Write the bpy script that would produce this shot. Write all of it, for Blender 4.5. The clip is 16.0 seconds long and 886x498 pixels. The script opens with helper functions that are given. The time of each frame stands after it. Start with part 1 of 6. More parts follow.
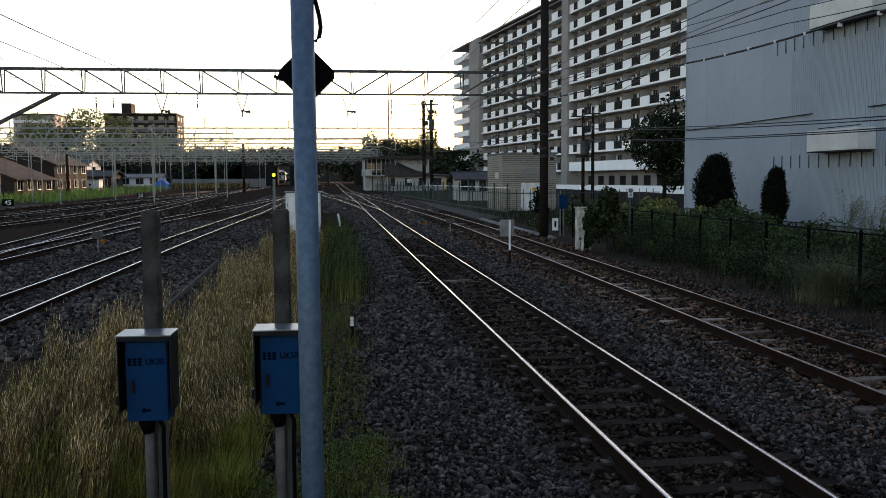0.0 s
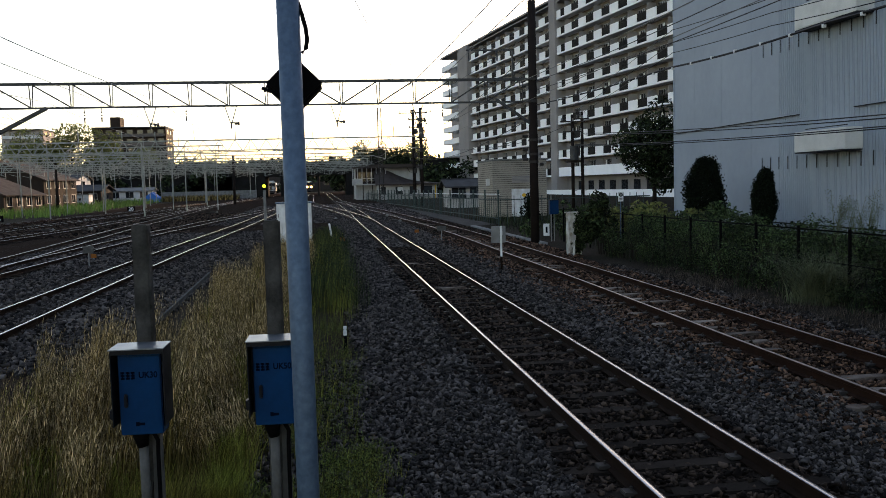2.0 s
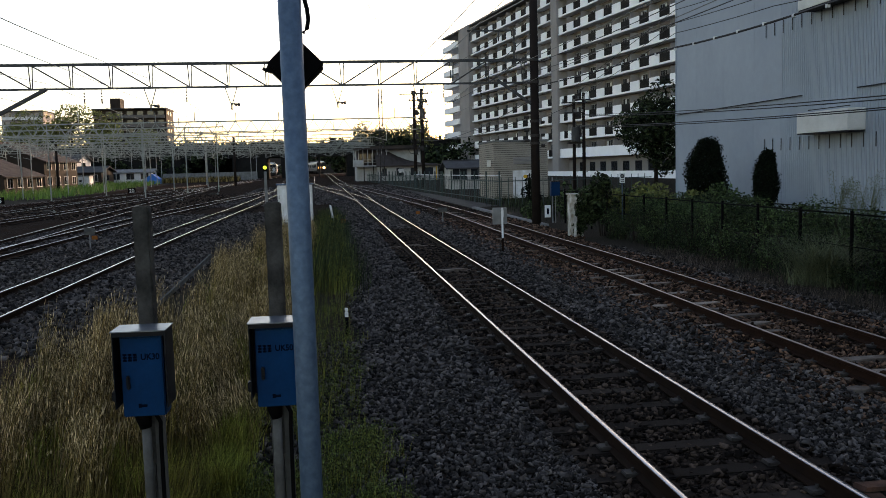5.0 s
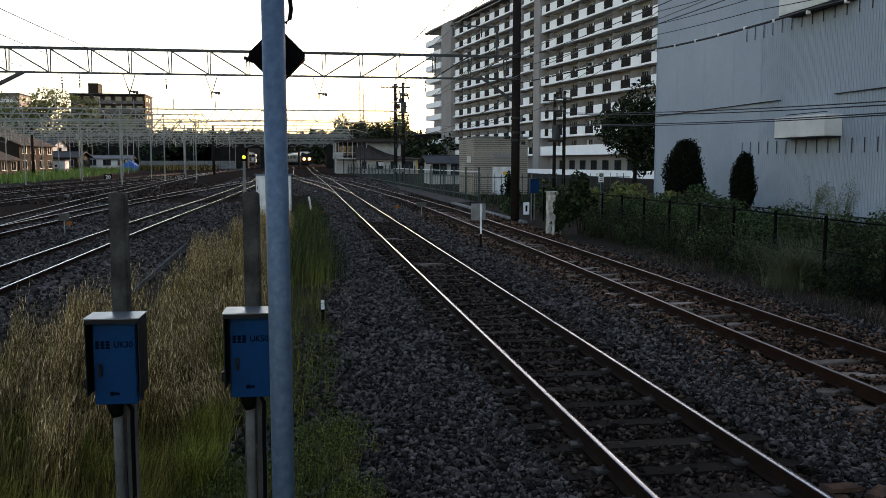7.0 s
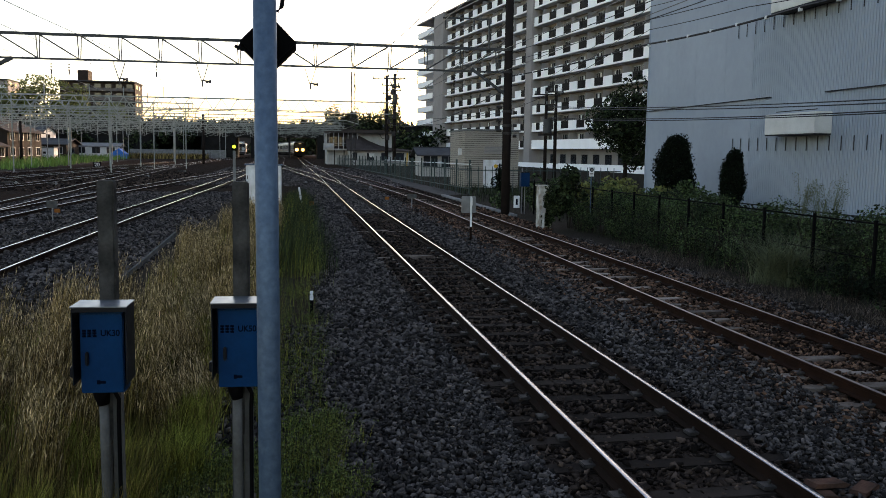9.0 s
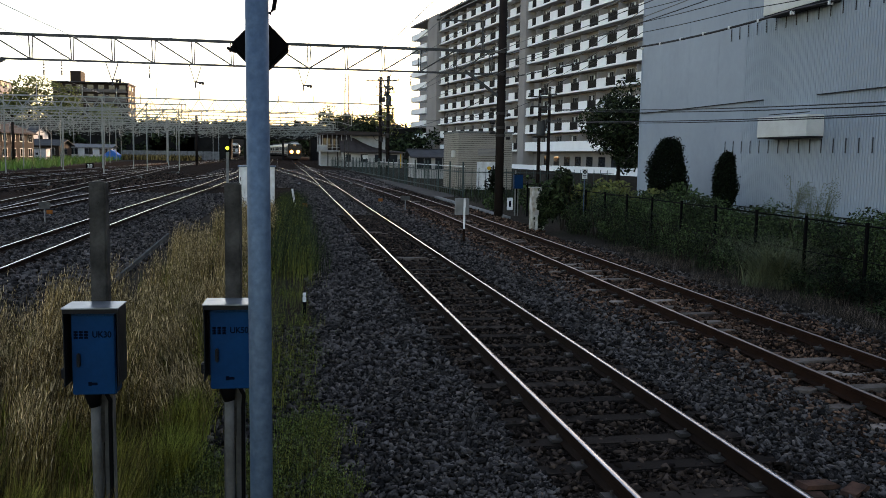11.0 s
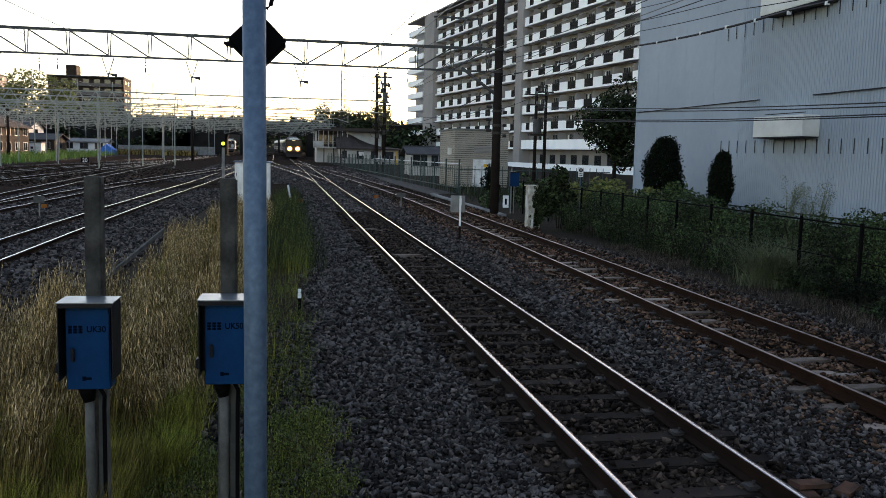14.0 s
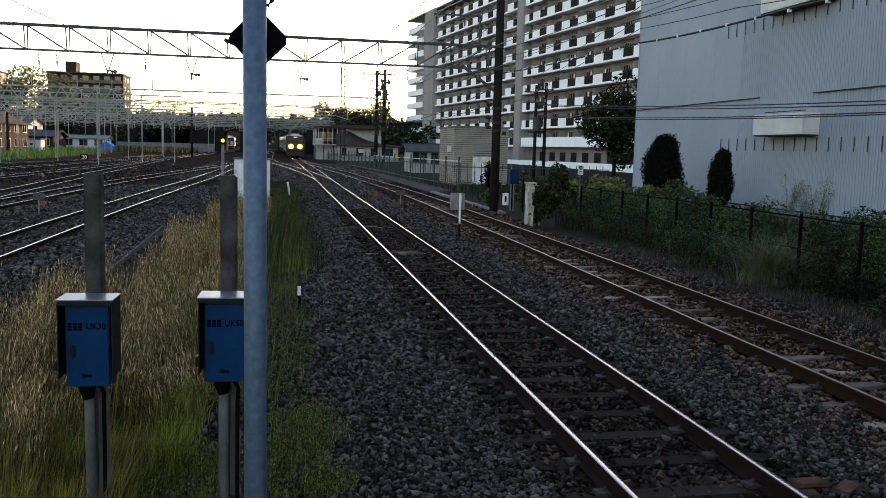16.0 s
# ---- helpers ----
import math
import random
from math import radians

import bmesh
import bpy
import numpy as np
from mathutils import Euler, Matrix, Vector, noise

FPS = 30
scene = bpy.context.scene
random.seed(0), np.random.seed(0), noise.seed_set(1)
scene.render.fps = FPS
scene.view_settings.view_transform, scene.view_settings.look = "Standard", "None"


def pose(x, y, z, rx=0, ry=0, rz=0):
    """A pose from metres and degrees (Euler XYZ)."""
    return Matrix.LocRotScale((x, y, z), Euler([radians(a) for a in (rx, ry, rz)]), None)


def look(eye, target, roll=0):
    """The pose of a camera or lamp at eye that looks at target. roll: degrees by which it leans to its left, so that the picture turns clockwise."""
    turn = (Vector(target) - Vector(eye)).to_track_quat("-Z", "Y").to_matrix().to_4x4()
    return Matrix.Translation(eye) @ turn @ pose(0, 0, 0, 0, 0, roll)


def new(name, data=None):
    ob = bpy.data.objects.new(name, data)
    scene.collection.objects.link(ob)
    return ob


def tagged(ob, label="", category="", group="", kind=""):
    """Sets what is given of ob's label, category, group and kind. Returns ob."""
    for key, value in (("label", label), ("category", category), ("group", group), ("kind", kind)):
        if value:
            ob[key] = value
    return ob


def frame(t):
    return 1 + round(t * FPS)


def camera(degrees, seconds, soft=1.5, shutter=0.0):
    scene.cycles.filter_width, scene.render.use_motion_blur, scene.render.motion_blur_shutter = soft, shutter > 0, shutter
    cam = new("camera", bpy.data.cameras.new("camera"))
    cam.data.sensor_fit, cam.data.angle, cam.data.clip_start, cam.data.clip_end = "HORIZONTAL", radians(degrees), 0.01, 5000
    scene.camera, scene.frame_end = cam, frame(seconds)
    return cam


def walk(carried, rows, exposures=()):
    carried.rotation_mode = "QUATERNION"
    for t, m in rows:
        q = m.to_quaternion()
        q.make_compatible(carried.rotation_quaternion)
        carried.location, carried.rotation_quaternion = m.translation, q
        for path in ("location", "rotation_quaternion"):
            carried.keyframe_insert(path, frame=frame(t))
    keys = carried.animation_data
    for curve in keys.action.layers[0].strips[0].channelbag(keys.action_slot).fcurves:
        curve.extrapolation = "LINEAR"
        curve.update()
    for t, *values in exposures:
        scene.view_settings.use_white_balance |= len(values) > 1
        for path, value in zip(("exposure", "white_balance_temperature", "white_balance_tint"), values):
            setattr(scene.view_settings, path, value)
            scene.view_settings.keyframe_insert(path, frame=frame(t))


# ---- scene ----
# ---------- camera and its walk ----------
EYE_Z = 2.35
cam = camera(53.66, 16.0, soft=0.5)


def aim(dx, dy, dz, yaw, pitch, roll):
    """A camera pose near the standing point, from its heading (left of +y), pitch and roll in degrees."""
    eye = Vector((dx, dy, EYE_Z + dz))
    a, b = radians(yaw), radians(pitch)
    ahead = Vector((-math.sin(a) * math.cos(b), math.cos(a) * math.cos(b), math.sin(b)))
    return look(eye, eye + ahead * 10, roll)


PATH = [
    (0.0, -0.0058, 0.0153, 0.0007, -7.147, -4.597, -0.395), (0.5, -0.0062, 0.0105, 0.0002, -7.362, -4.386, -0.55),
    (1.0, -0.0038, 0.0123, -0.0001, -7.503, -4.317, -0.648), (1.5, -0.0026, 0.0057, 0.0018, -7.625, -4.071, -1.099),
    (2.0, -0.0009, -0.0087, 0.0004, -7.676, -4.107, -1.534), (2.5, -0.0073, 0.0001, -0.0022, -7.642, -4.271, -1.391),
    (3.0, -0.0061, 0.0002, -0.0001, -7.591, -4.504, -1.642), (3.5, -0.0038, -0.0119, 0.002, -7.432, -4.791, -2.077),
    (4.0, -0.0042, 0.0025, 0.0004, -7.265, -4.985, -2.097), (6.5, -0.0042, 0.0084, 0.0016, -8.749, -5.625, -0.3),
    (7.0, -0.0041, 0.0016, 0.0013, -9.023, -5.672, -0.003), (7.5, -0.0013, 0.0096, 0.0003, -9.268, -5.768, 0.286),
    (8.0, -0.003, 0.0064, -0.0006, -9.431, -5.898, 0.387), (8.5, -0.0041, 0.01, 0.0003, -9.573, -6.055, 0.616),
    (9.0, -0.0031, 0.0083, -0.0007, -9.7, -6.166, 0.789), (11.5, 0.0028, -0.0026, 0.0011, -10.296, -6.009, 1.042),
    (12.0, -0.0003, -0.0009, 0.0038, -10.382, -6.041, 1.255), (12.5, 0.0, 0.0, 0.0, -10.422, -6.062, 1.043),
    (13.0, 0.0019, -0.0075, -0.0001, -10.373, -6.117, 1.052), (13.5, 0.0003, -0.0072, 0.0012, -10.365, -6.179, 1.157),
    (14.0, 0.0005, 0.0008, -0.0008, -10.431, -6.208, 1.372), (14.5, 0.0012, -0.0002, -0.0044, -10.376, -6.271, 1.212),
    (15.0, 0.0002, 0.0021, -0.0022, -10.327, -6.317, 1.281), (15.5, -0.0009, 0.0109, -0.0025, -10.357, -6.334, 1.339),
    (16.0, -0.0026, 0.0078, 0.0001, -10.467, -6.379, 1.474)]
walk(cam, [(t, aim(*p)) for t, *p in PATH], [(0.0, 1.5, 7000, 23), (4.2, 1.45, 7000, 23), (7.0, 1.6, 7000, 23), (12.0, 1.78, 7000, 23), (16.0, 1.93, 7000, 23)])

# ---------- world and sun ----------
SUN_AZIMUTH, SUN_ELEVATION = 30.0, 9.0
world = bpy.data.worlds.new("world")
scene.world = world
world.use_nodes = True
wn = world.node_tree.nodes
sky = wn.new("ShaderNodeTexSky")
sky.sky_type, sky.sun_disc = "NISHITA", False
sky.sun_elevation, sky.sun_rotation = radians(SUN_ELEVATION), radians(SUN_AZIMUTH)
sky.air_density, sky.dust_density, sky.ozone_density = 1.0, 0.7, 1.0
world.node_tree.links.new(sky.outputs[0], wn["Background"].inputs[0])
wn["Background"].inputs[1].default_value = 0.15
sun = new("sun", bpy.data.lights.new("sun", "SUN"))
sun.data.energy, sun.data.angle, sun.data.color = 2.0, radians(0.6), (1.0, 0.74, 0.48)
sa, se = radians(SUN_AZIMUTH), radians(SUN_ELEVATION)
sun.matrix_world = look((0, 0, 0), (-math.sin(sa) * math.cos(se), -math.cos(sa) * math.cos(se), -math.sin(se)))

# ---------- materials ----------


def mat(name, color, rough=0.7, metal=0.0, var=0.25, scale=6.0, fine=60.0, bump=0.15, dist=0.01, second=None, random_shade=0.0, island=False, coat=0.0, spec=0.12, skew=1.0):
    """A surface with variation at two scales; second: a stain colour, random_shade: variation from piece to piece."""
    m = bpy.data.materials.new(name)
    m.use_nodes = True
    n, link = m.node_tree.nodes, m.node_tree.links.new
    b = n["Principled BSDF"]
    b.inputs["Metallic"].default_value = metal
    b.inputs["Coat Weight"].default_value = coat
    b.inputs["Specular IOR Level"].default_value = spec
    co = n.new("ShaderNodeTexCoord")
    big, small = n.new("ShaderNodeTexNoise"), n.new("ShaderNodeTexNoise")
    for t, s, d in ((big, scale, 6), (small, fine, 3)):
        t.inputs["Scale"].default_value, t.inputs["Detail"].default_value = s, d
        link(co.outputs["Object"], t.inputs["Vector"])
    ramp = n.new("ShaderNodeMapRange")
    ramp.inputs["From Min"].default_value, ramp.inputs["From Max"].default_value = 0.3, 0.7
    link(big.outputs["Fac"], ramp.inputs["Value"])
    mix = n.new("ShaderNodeMix")
    mix.data_type = "RGBA"
    stain = second or [c * (1 - var) for c in color]
    mix.inputs["A"].default_value, mix.inputs["B"].default_value = (*color, 1), (*stain[:3], 1)
    link(ramp.outputs["Result"], mix.inputs["Factor"])
    val = n.new("ShaderNodeMath")
    val.operation = "MULTIPLY_ADD"
    val.inputs[1].default_value, val.inputs[2].default_value = var * 1.2, 1 - var * 0.6
    link(small.outputs["Fac"], val.inputs[0])
    out = val.outputs[0]
    if random_shade:
        src = n.new("ShaderNodeNewGeometry").outputs["Random Per Island"] if island else n.new("ShaderNodeObjectInfo").outputs["Random"]
        r = n.new("ShaderNodeMath")
        r.operation = "MULTIPLY_ADD"
        r.inputs[1].default_value, r.inputs[2].default_value = (skew + 1) * random_shade, 1 - random_shade
        bias = n.new("ShaderNodeMath")
        bias.operation = "POWER"
        bias.inputs[1].default_value = skew
        link(src, bias.inputs[0])
        link(bias.outputs[0], r.inputs[0])
        mm = n.new("ShaderNodeMath")
        mm.operation = "MULTIPLY"
        link(out, mm.inputs[0])
        link(r.outputs[0], mm.inputs[1])
        out = mm.outputs[0]
    sc = n.new("ShaderNodeVectorMath")
    sc.operation = "SCALE"
    link(mix.outputs["Result"], sc.inputs[0])
    link(out, sc.inputs["Scale"])
    link(sc.outputs[0], b.inputs["Base Color"])
    rr = n.new("ShaderNodeMath")
    rr.operation = "MULTIPLY_ADD"
    rr.inputs[1].default_value, rr.inputs[2].default_value = 0.2, rough - 0.1
    link(big.outputs["Fac"], rr.inputs[0])
    link(rr.outputs[0], b.inputs["Roughness"])
    if bump:
        bp = n.new("ShaderNodeBump")
        bp.inputs["Strength"].default_value, bp.inputs["Distance"].default_value = bump, dist
        link(small.outputs["Fac"], bp.inputs["Height"])
        link(bp.outputs[0], b.inputs["Normal"])
    return m


def glow(name, color, strength):
    m = bpy.data.materials.new(name)
    m.use_nodes = True
    b = m.node_tree.nodes["Principled BSDF"]
    b.inputs["Base Color"].default_value = (*color, 1)
    b.inputs["Emission Color"].default_value, b.inputs["Emission Strength"].default_value = (*color, 1), strength
    return m


def gravel(name, dark, light, rust, scale=17.0):
    """Crushed stone: cells of differing grey with gaps between, over broad patches of rust dust."""
    m = bpy.data.materials.new(name)
    m.use_nodes = True
    n, link = m.node_tree.nodes, m.node_tree.links.new
    b = n["Principled BSDF"]
    co = n.new("ShaderNodeTexCoord")
    warp, v, big = n.new("ShaderNodeTexNoise"), n.new("ShaderNodeTexVoronoi"), n.new("ShaderNodeTexNoise")
    warp.inputs["Scale"].default_value = 25.0
    big.inputs["Scale"].default_value, big.inputs["Detail"].default_value, big.inputs["Roughness"].default_value = 0.9, 12, 0.78
    v.inputs["Scale"].default_value = scale
    add = n.new("ShaderNodeVectorMath")
    add.operation = "MULTIPLY_ADD"
    add.inputs[1].default_value = (0.05, 0.05, 0.05)
    link(co.outputs["Object"], warp.inputs["Vector"])
    link(warp.outputs["Color"], add.inputs[0])
    link(co.outputs["Object"], add.inputs[2])
    link(add.outputs[0], v.inputs["Vector"])
    link(co.outputs["Object"], big.inputs["Vector"])
    sep = n.new("ShaderNodeSeparateColor")
    link(v.outputs["Color"], sep.inputs[0])
    shade = n.new("ShaderNodeMix")
    shade.data_type = "RGBA"
    shade.inputs["A"].default_value, shade.inputs["B"].default_value = (*dark, 1), (*light, 1)
    link(sep.outputs[0], shade.inputs["Factor"])
    patch = n.new("ShaderNodeMapRange")
    patch.inputs["From Min"].default_value, patch.inputs["From Max"].default_value = 0.4, 0.58
    link(big.outputs["Fac"], patch.inputs["Value"])
    tint = n.new("ShaderNodeMix")
    tint.data_type = "RGBA"
    tint.inputs["B"].default_value = (*rust, 1)
    link(shade.outputs["Result"], tint.inputs["A"])
    link(patch.outputs["Result"], tint.inputs["Factor"])
    link(tint.outputs["Result"], b.inputs["Base Color"])
    b.inputs["Roughness"].default_value = 0.9
    b.inputs["Specular IOR Level"].default_value = 0.0
    bp = n.new("ShaderNodeBump")
    bp.invert = True
    bp.inputs["Strength"].default_value, bp.inputs["Distance"].default_value = 0.9, 0.03
    link(v.outputs["Distance"], bp.inputs["Height"])
    link(bp.outputs[0], b.inputs["Normal"])
    return m


# The near-black first tone stands in for shade between the loose stones.
BALLAST = gravel("ballast", (0.004, 0.0032, 0.0027), (0.066, 0.052, 0.043), (0.032, 0.022, 0.0165), 20.0)
SOIL = mat("soil", (0.024, 0.018, 0.014), 0.95, var=0.5, scale=0.7, fine=25, bump=0.6, dist=0.04, second=(0.020, 0.018, 0.012), spec=0.03)
STONE = mat("stone", (0.062, 0.053, 0.048), 0.8, var=0.4, scale=14, fine=90, bump=0.3, random_shade=0.82, island=True, second=(0.032, 0.027, 0.0245), spec=0.1, skew=2.0)
RUST_STONE = mat("rusty_stone", (0.082, 0.042, 0.024), 0.85, var=0.4, scale=9, fine=70, bump=0.3, random_shade=0.82, island=True, second=(0.045, 0.031, 0.024), spec=0.05, skew=2.6)
CRIB_STONE = mat("sooty_stone", (0.037, 0.025, 0.018), 0.85, var=0.4, scale=9, fine=70, bump=0.3, random_shade=0.82, island=True, second=(0.021, 0.015, 0.012), spec=0.05, skew=2.4)
RAIL_TOP = mat("polished_rail_head", (0.20, 0.215, 0.24), 0.2, 1.0, var=0.25, scale=2, fine=30, bump=0.03)
RAIL_WORN = mat("worn_rail_head", (0.27, 0.26, 0.25), 0.36, 1.0, var=0.2, scale=2, fine=30, bump=0.03)
RUST = mat("sooty_rail", (0.011, 0.0066, 0.0048), 0.8, 0.0, var=0.4, scale=5, fine=80, bump=0.3, second=(0.018, 0.010, 0.007), spec=0.03)
RUST_SIDING = mat("rusty_rail", (0.024, 0.0105, 0.0062), 0.8, 0.0, var=0.4, scale=5, fine=80, bump=0.3, second=(0.014, 0.0072, 0.005), spec=0.03)
RUST_TOP = mat("brown_rail_head", (0.050, 0.029, 0.021), 0.36, 0.0, var=0.3, scale=5, fine=60, bump=0.06, second=(0.036, 0.021, 0.015), spec=0.5)
SLEEPER_WOOD = mat("dark_sleeper", (0.014, 0.0105, 0.0085), 0.9, var=0.4, scale=5, fine=60, bump=0.5, random_shade=0.4, second=(0.024, 0.019, 0.016), spec=0.04)
SLEEPER_PALE = mat("weathered_sleeper", (0.20, 0.165, 0.138), 0.9, var=0.5, scale=6, fine=60, bump=0.5, random_shade=0.5, second=(0.08, 0.058, 0.046), spec=0.05)
IRON = mat("dark_iron", (0.05, 0.045, 0.042), 0.7, 0.4, var=0.3, scale=10, fine=80, bump=0.2)
GALV = mat("galvanised_steel", (0.050, 0.083, 0.132), 0.5, 0.3, var=0.4, scale=26, fine=60, bump=0.06, second=(0.085, 0.128, 0.185))
GANTRY = mat("gantry_steel", (0.07, 0.07, 0.068), 0.6, 0.2, var=0.3, scale=3, fine=30, bump=0.1, second=(0.04, 0.04, 0.04))
GANTRY_GREEN = mat("pale_green_steel", (0.26, 0.27, 0.245), 0.6, 0.1, var=0.3, scale=3, fine=30, bump=0.1)
BLUE = mat("blue_paint", (0.0004, 0.027, 0.086), 0.42, var=0.2, scale=5, fine=50, bump=0.05, second=(0.0008, 0.019, 0.062), spec=0.06)
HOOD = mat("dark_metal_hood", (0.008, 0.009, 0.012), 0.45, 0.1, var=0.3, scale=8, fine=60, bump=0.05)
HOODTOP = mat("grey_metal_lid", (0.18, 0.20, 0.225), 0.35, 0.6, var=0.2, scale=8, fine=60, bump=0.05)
INK = mat("black_marking", (0.002, 0.0045, 0.012), 0.7, var=0.2, bump=0, spec=0.0)
TIMBER = mat("weathered_timber", (0.058, 0.056, 0.052), 0.9, var=0.55, scale=9, fine=55, bump=0.6, second=(0.018, 0.017, 0.016), spec=0.05)
CONCRETE = mat("concrete", (0.20, 0.20, 0.195), 0.9, var=0.3, scale=2.5, fine=40, bump=0.25, second=(0.12, 0.12, 0.115))
POST_GREY = mat("grey_concrete_post", (0.085, 0.085, 0.083), 0.9, var=0.4, scale=6, fine=50, bump=0.3, second=(0.045, 0.045, 0.042))
PATH = mat("worn_path", (0.05, 0.047, 0.043), 0.95, var=0.4, scale=2, fine=30, bump=0.3)
DARK_CONCRETE = mat("sooty_concrete", (0.02, 0.019, 0.018), 0.95, var=0.4, scale=0.6, fine=10, bump=0.3, spec=0.03)
POLE_CONC = mat("dark_concrete_pole", (0.021, 0.016, 0.014), 0.9, var=0.35, scale=3, fine=40, bump=0.3, spec=0.05)
BLACK = mat("black_plastic", (0.0035, 0.0035, 0.004), 0.6, var=0.2, bump=0.05, spec=0.02)
WIRE = mat("black_cable", (0.02, 0.02, 0.022), 0.6, var=0.2, bump=0)
GREYWIRE = mat("copper_wire", (0.10, 0.10, 0.10), 0.5, 0.5, var=0.2, bump=0)
WALL_BLUE = mat("blue_grey_siding", (0.292, 0.335, 0.383), 0.65, var=0.14, scale=0.25, fine=3, bump=0.05, second=(0.256, 0.295, 0.339))
CREAM = mat("cream_metal", (0.60, 0.60, 0.57), 0.6, var=0.2, scale=1.5, fine=20, bump=0.05)
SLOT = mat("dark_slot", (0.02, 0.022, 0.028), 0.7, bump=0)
APT_WHITE = mat("white_parapet", (0.93, 0.915, 0.895), 0.8, var=0.08, scale=0.7, fine=8, bump=0.05, random_shade=0.04, second=(0.86, 0.845, 0.825))
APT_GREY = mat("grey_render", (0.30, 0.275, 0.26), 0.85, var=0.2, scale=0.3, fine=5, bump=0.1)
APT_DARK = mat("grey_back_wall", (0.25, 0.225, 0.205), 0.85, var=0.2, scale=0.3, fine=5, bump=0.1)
GRILLE = mat("dark_grille", (0.022, 0.02, 0.02), 0.6, 0.3, var=0.2, bump=0.05)
SASH = mat("aluminium_sash", (0.3, 0.3, 0.3), 0.4, 0.5, var=0.1, bump=0)
GLASS = mat("window_glass", (0.02, 0.023, 0.026), 0.08, 0.0, var=0.1, bump=0, spec=0.5)
CURTAIN = mat("white_curtain", (0.75, 0.75, 0.73), 0.8, var=0.15, scale=3, fine=20, bump=0.1)
TAN = mat("tan_siding", (0.31, 0.28, 0.235), 0.8, var=0.15, scale=0.8, fine=15, bump=0.1, random_shade=0.06)
TOWER_BAND = mat("brown_brick_balcony", (0.13, 0.115, 0.105), 0.85, var=0.25, scale=0.4, fine=6, bump=0.1)
ROOF = mat("dark_roof", (0.06, 0.06, 0.062), 0.85, var=0.3, scale=1, fine=12, bump=0.3)
ROOF_BROWN = mat("brown_tiled_roof", (0.055, 0.043, 0.037), 0.85, var=0.35, scale=1, fine=8, bump=0.5, dist=0.05)
WALL_WHITE = mat("white_render", (0.68, 0.67, 0.65), 0.85, var=0.2, scale=0.8, fine=10, bump=0.1)
WALL_DULL = mat("weathered_white_render", (0.42, 0.41, 0.385), 0.85, var=0.3, scale=0.8, fine=10, bump=0.1)
WALL_BROWN = mat("brown_boarding", (0.032, 0.023, 0.018), 0.85, var=0.3, scale=1, fine=10, bump=0.2)
FENCE = mat("grey_green_fence", (0.045, 0.066, 0.062), 0.6, 0.2, var=0.25, scale=4, fine=40, bump=0.05)
WHITE = mat("white_paint", (0.72, 0.74, 0.75), 0.6, var=0.2, scale=3, fine=30, bump=0.05, second=(0.5, 0.5, 0.48))
YELLOW = mat("yellow_paint", (0.6, 0.35, 0.03), 0.6, var=0.2, bump=0.05)
ORANGE = mat("orange_paint", (0.22, 0.075, 0.014), 0.6, var=0.35, bump=0.05)
WHITE_OLD = mat("stained_white_paint", (0.5, 0.5, 0.47), 0.7, var=0.4, scale=5, fine=30, bump=0.1, second=(0.2, 0.17, 0.13))
STEEL = mat("brushed_steel_body", (0.20, 0.19, 0.175), 0.4, 0.6, var=0.12, scale=1, fine=20, bump=0.03)
FACE = mat("dark_train_front", (0.022, 0.018, 0.014), 0.4, var=0.2, bump=0.03)
# Headlamp light on the dark cab front, put into a lighter brown.
CAB_LAMPLIT = mat("lamplit_cab_panel", (0.11, 0.075, 0.04), 0.4, var=0.2, bump=0.03)
LEAF_DARK = mat("dark_foliage", (0.015, 0.025, 0.011), 0.7, var=0.4, scale=1.5, fine=15, bump=0, random_shade=0.8, island=True, second=(0.025, 0.034, 0.014), spec=0.08, skew=2.2)
LEAF = mat("green_foliage", (0.029, 0.050, 0.0185), 0.65, var=0.4, scale=1.2, fine=15, bump=0, random_shade=0.8, island=True, second=(0.042, 0.060, 0.022), spec=0.08, skew=2.2)
LEAF_HEDGE = mat("hedge_foliage", (0.0065, 0.011, 0.0058), 0.7, var=0.4, scale=1.5, fine=15, bump=0, random_shade=0.7, island=True, spec=0.05, skew=2.0)
# Olive raised in brightness to put evening light into backlit crowns.
LEAF_SUN = mat("sunlit_olive_foliage", (0.15, 0.16, 0.05), 0.7, var=0.4, scale=0.5, fine=10, bump=0, random_shade=0.5, island=True)
LEAF_PALE = mat("pale_grass", (0.10, 0.115, 0.06), 0.7, var=0.4, scale=2, fine=20, bump=0, random_shade=0.5, island=True)
WEED = mat("bright_weeds", (0.085, 0.17, 0.03), 0.7, var=0.4, scale=0.3, fine=6, bump=0, random_shade=0.4, island=True, second=(0.13, 0.19, 0.04))
LEAF_WEED = mat("weed_foliage", (0.060, 0.085, 0.022), 0.65, var=0.4, scale=1.2, fine=15, bump=0, random_shade=0.75, island=True, second=(0.082, 0.092, 0.028), spec=0.05, skew=1.8)
GRASS = mat("green_grass", (0.13, 0.155, 0.025), 0.7, var=0.4, scale=1.2, fine=20, bump=0, random_shade=0.75, island=True, second=(0.17, 0.145, 0.03), spec=0.05, skew=1.8)
DRY = mat("dry_grass", (0.185, 0.122, 0.046), 0.75, var=0.35, scale=1.2, fine=20, bump=0, random_shade=0.82, island=True, second=(0.074, 0.064, 0.018), spec=0.05, skew=2.0)
DEAD = mat("dead_grass", (0.075, 0.058, 0.046), 0.9, var=0.4, scale=1.2, fine=20, bump=0, random_shade=0.8, island=True, spec=0.03, skew=2.2)
SEED = mat("seed_heads", (0.38, 0.285, 0.16), 0.85, var=0.3, scale=2, fine=20, bump=0, random_shade=0.82, island=True, spec=0.05, skew=2.2)
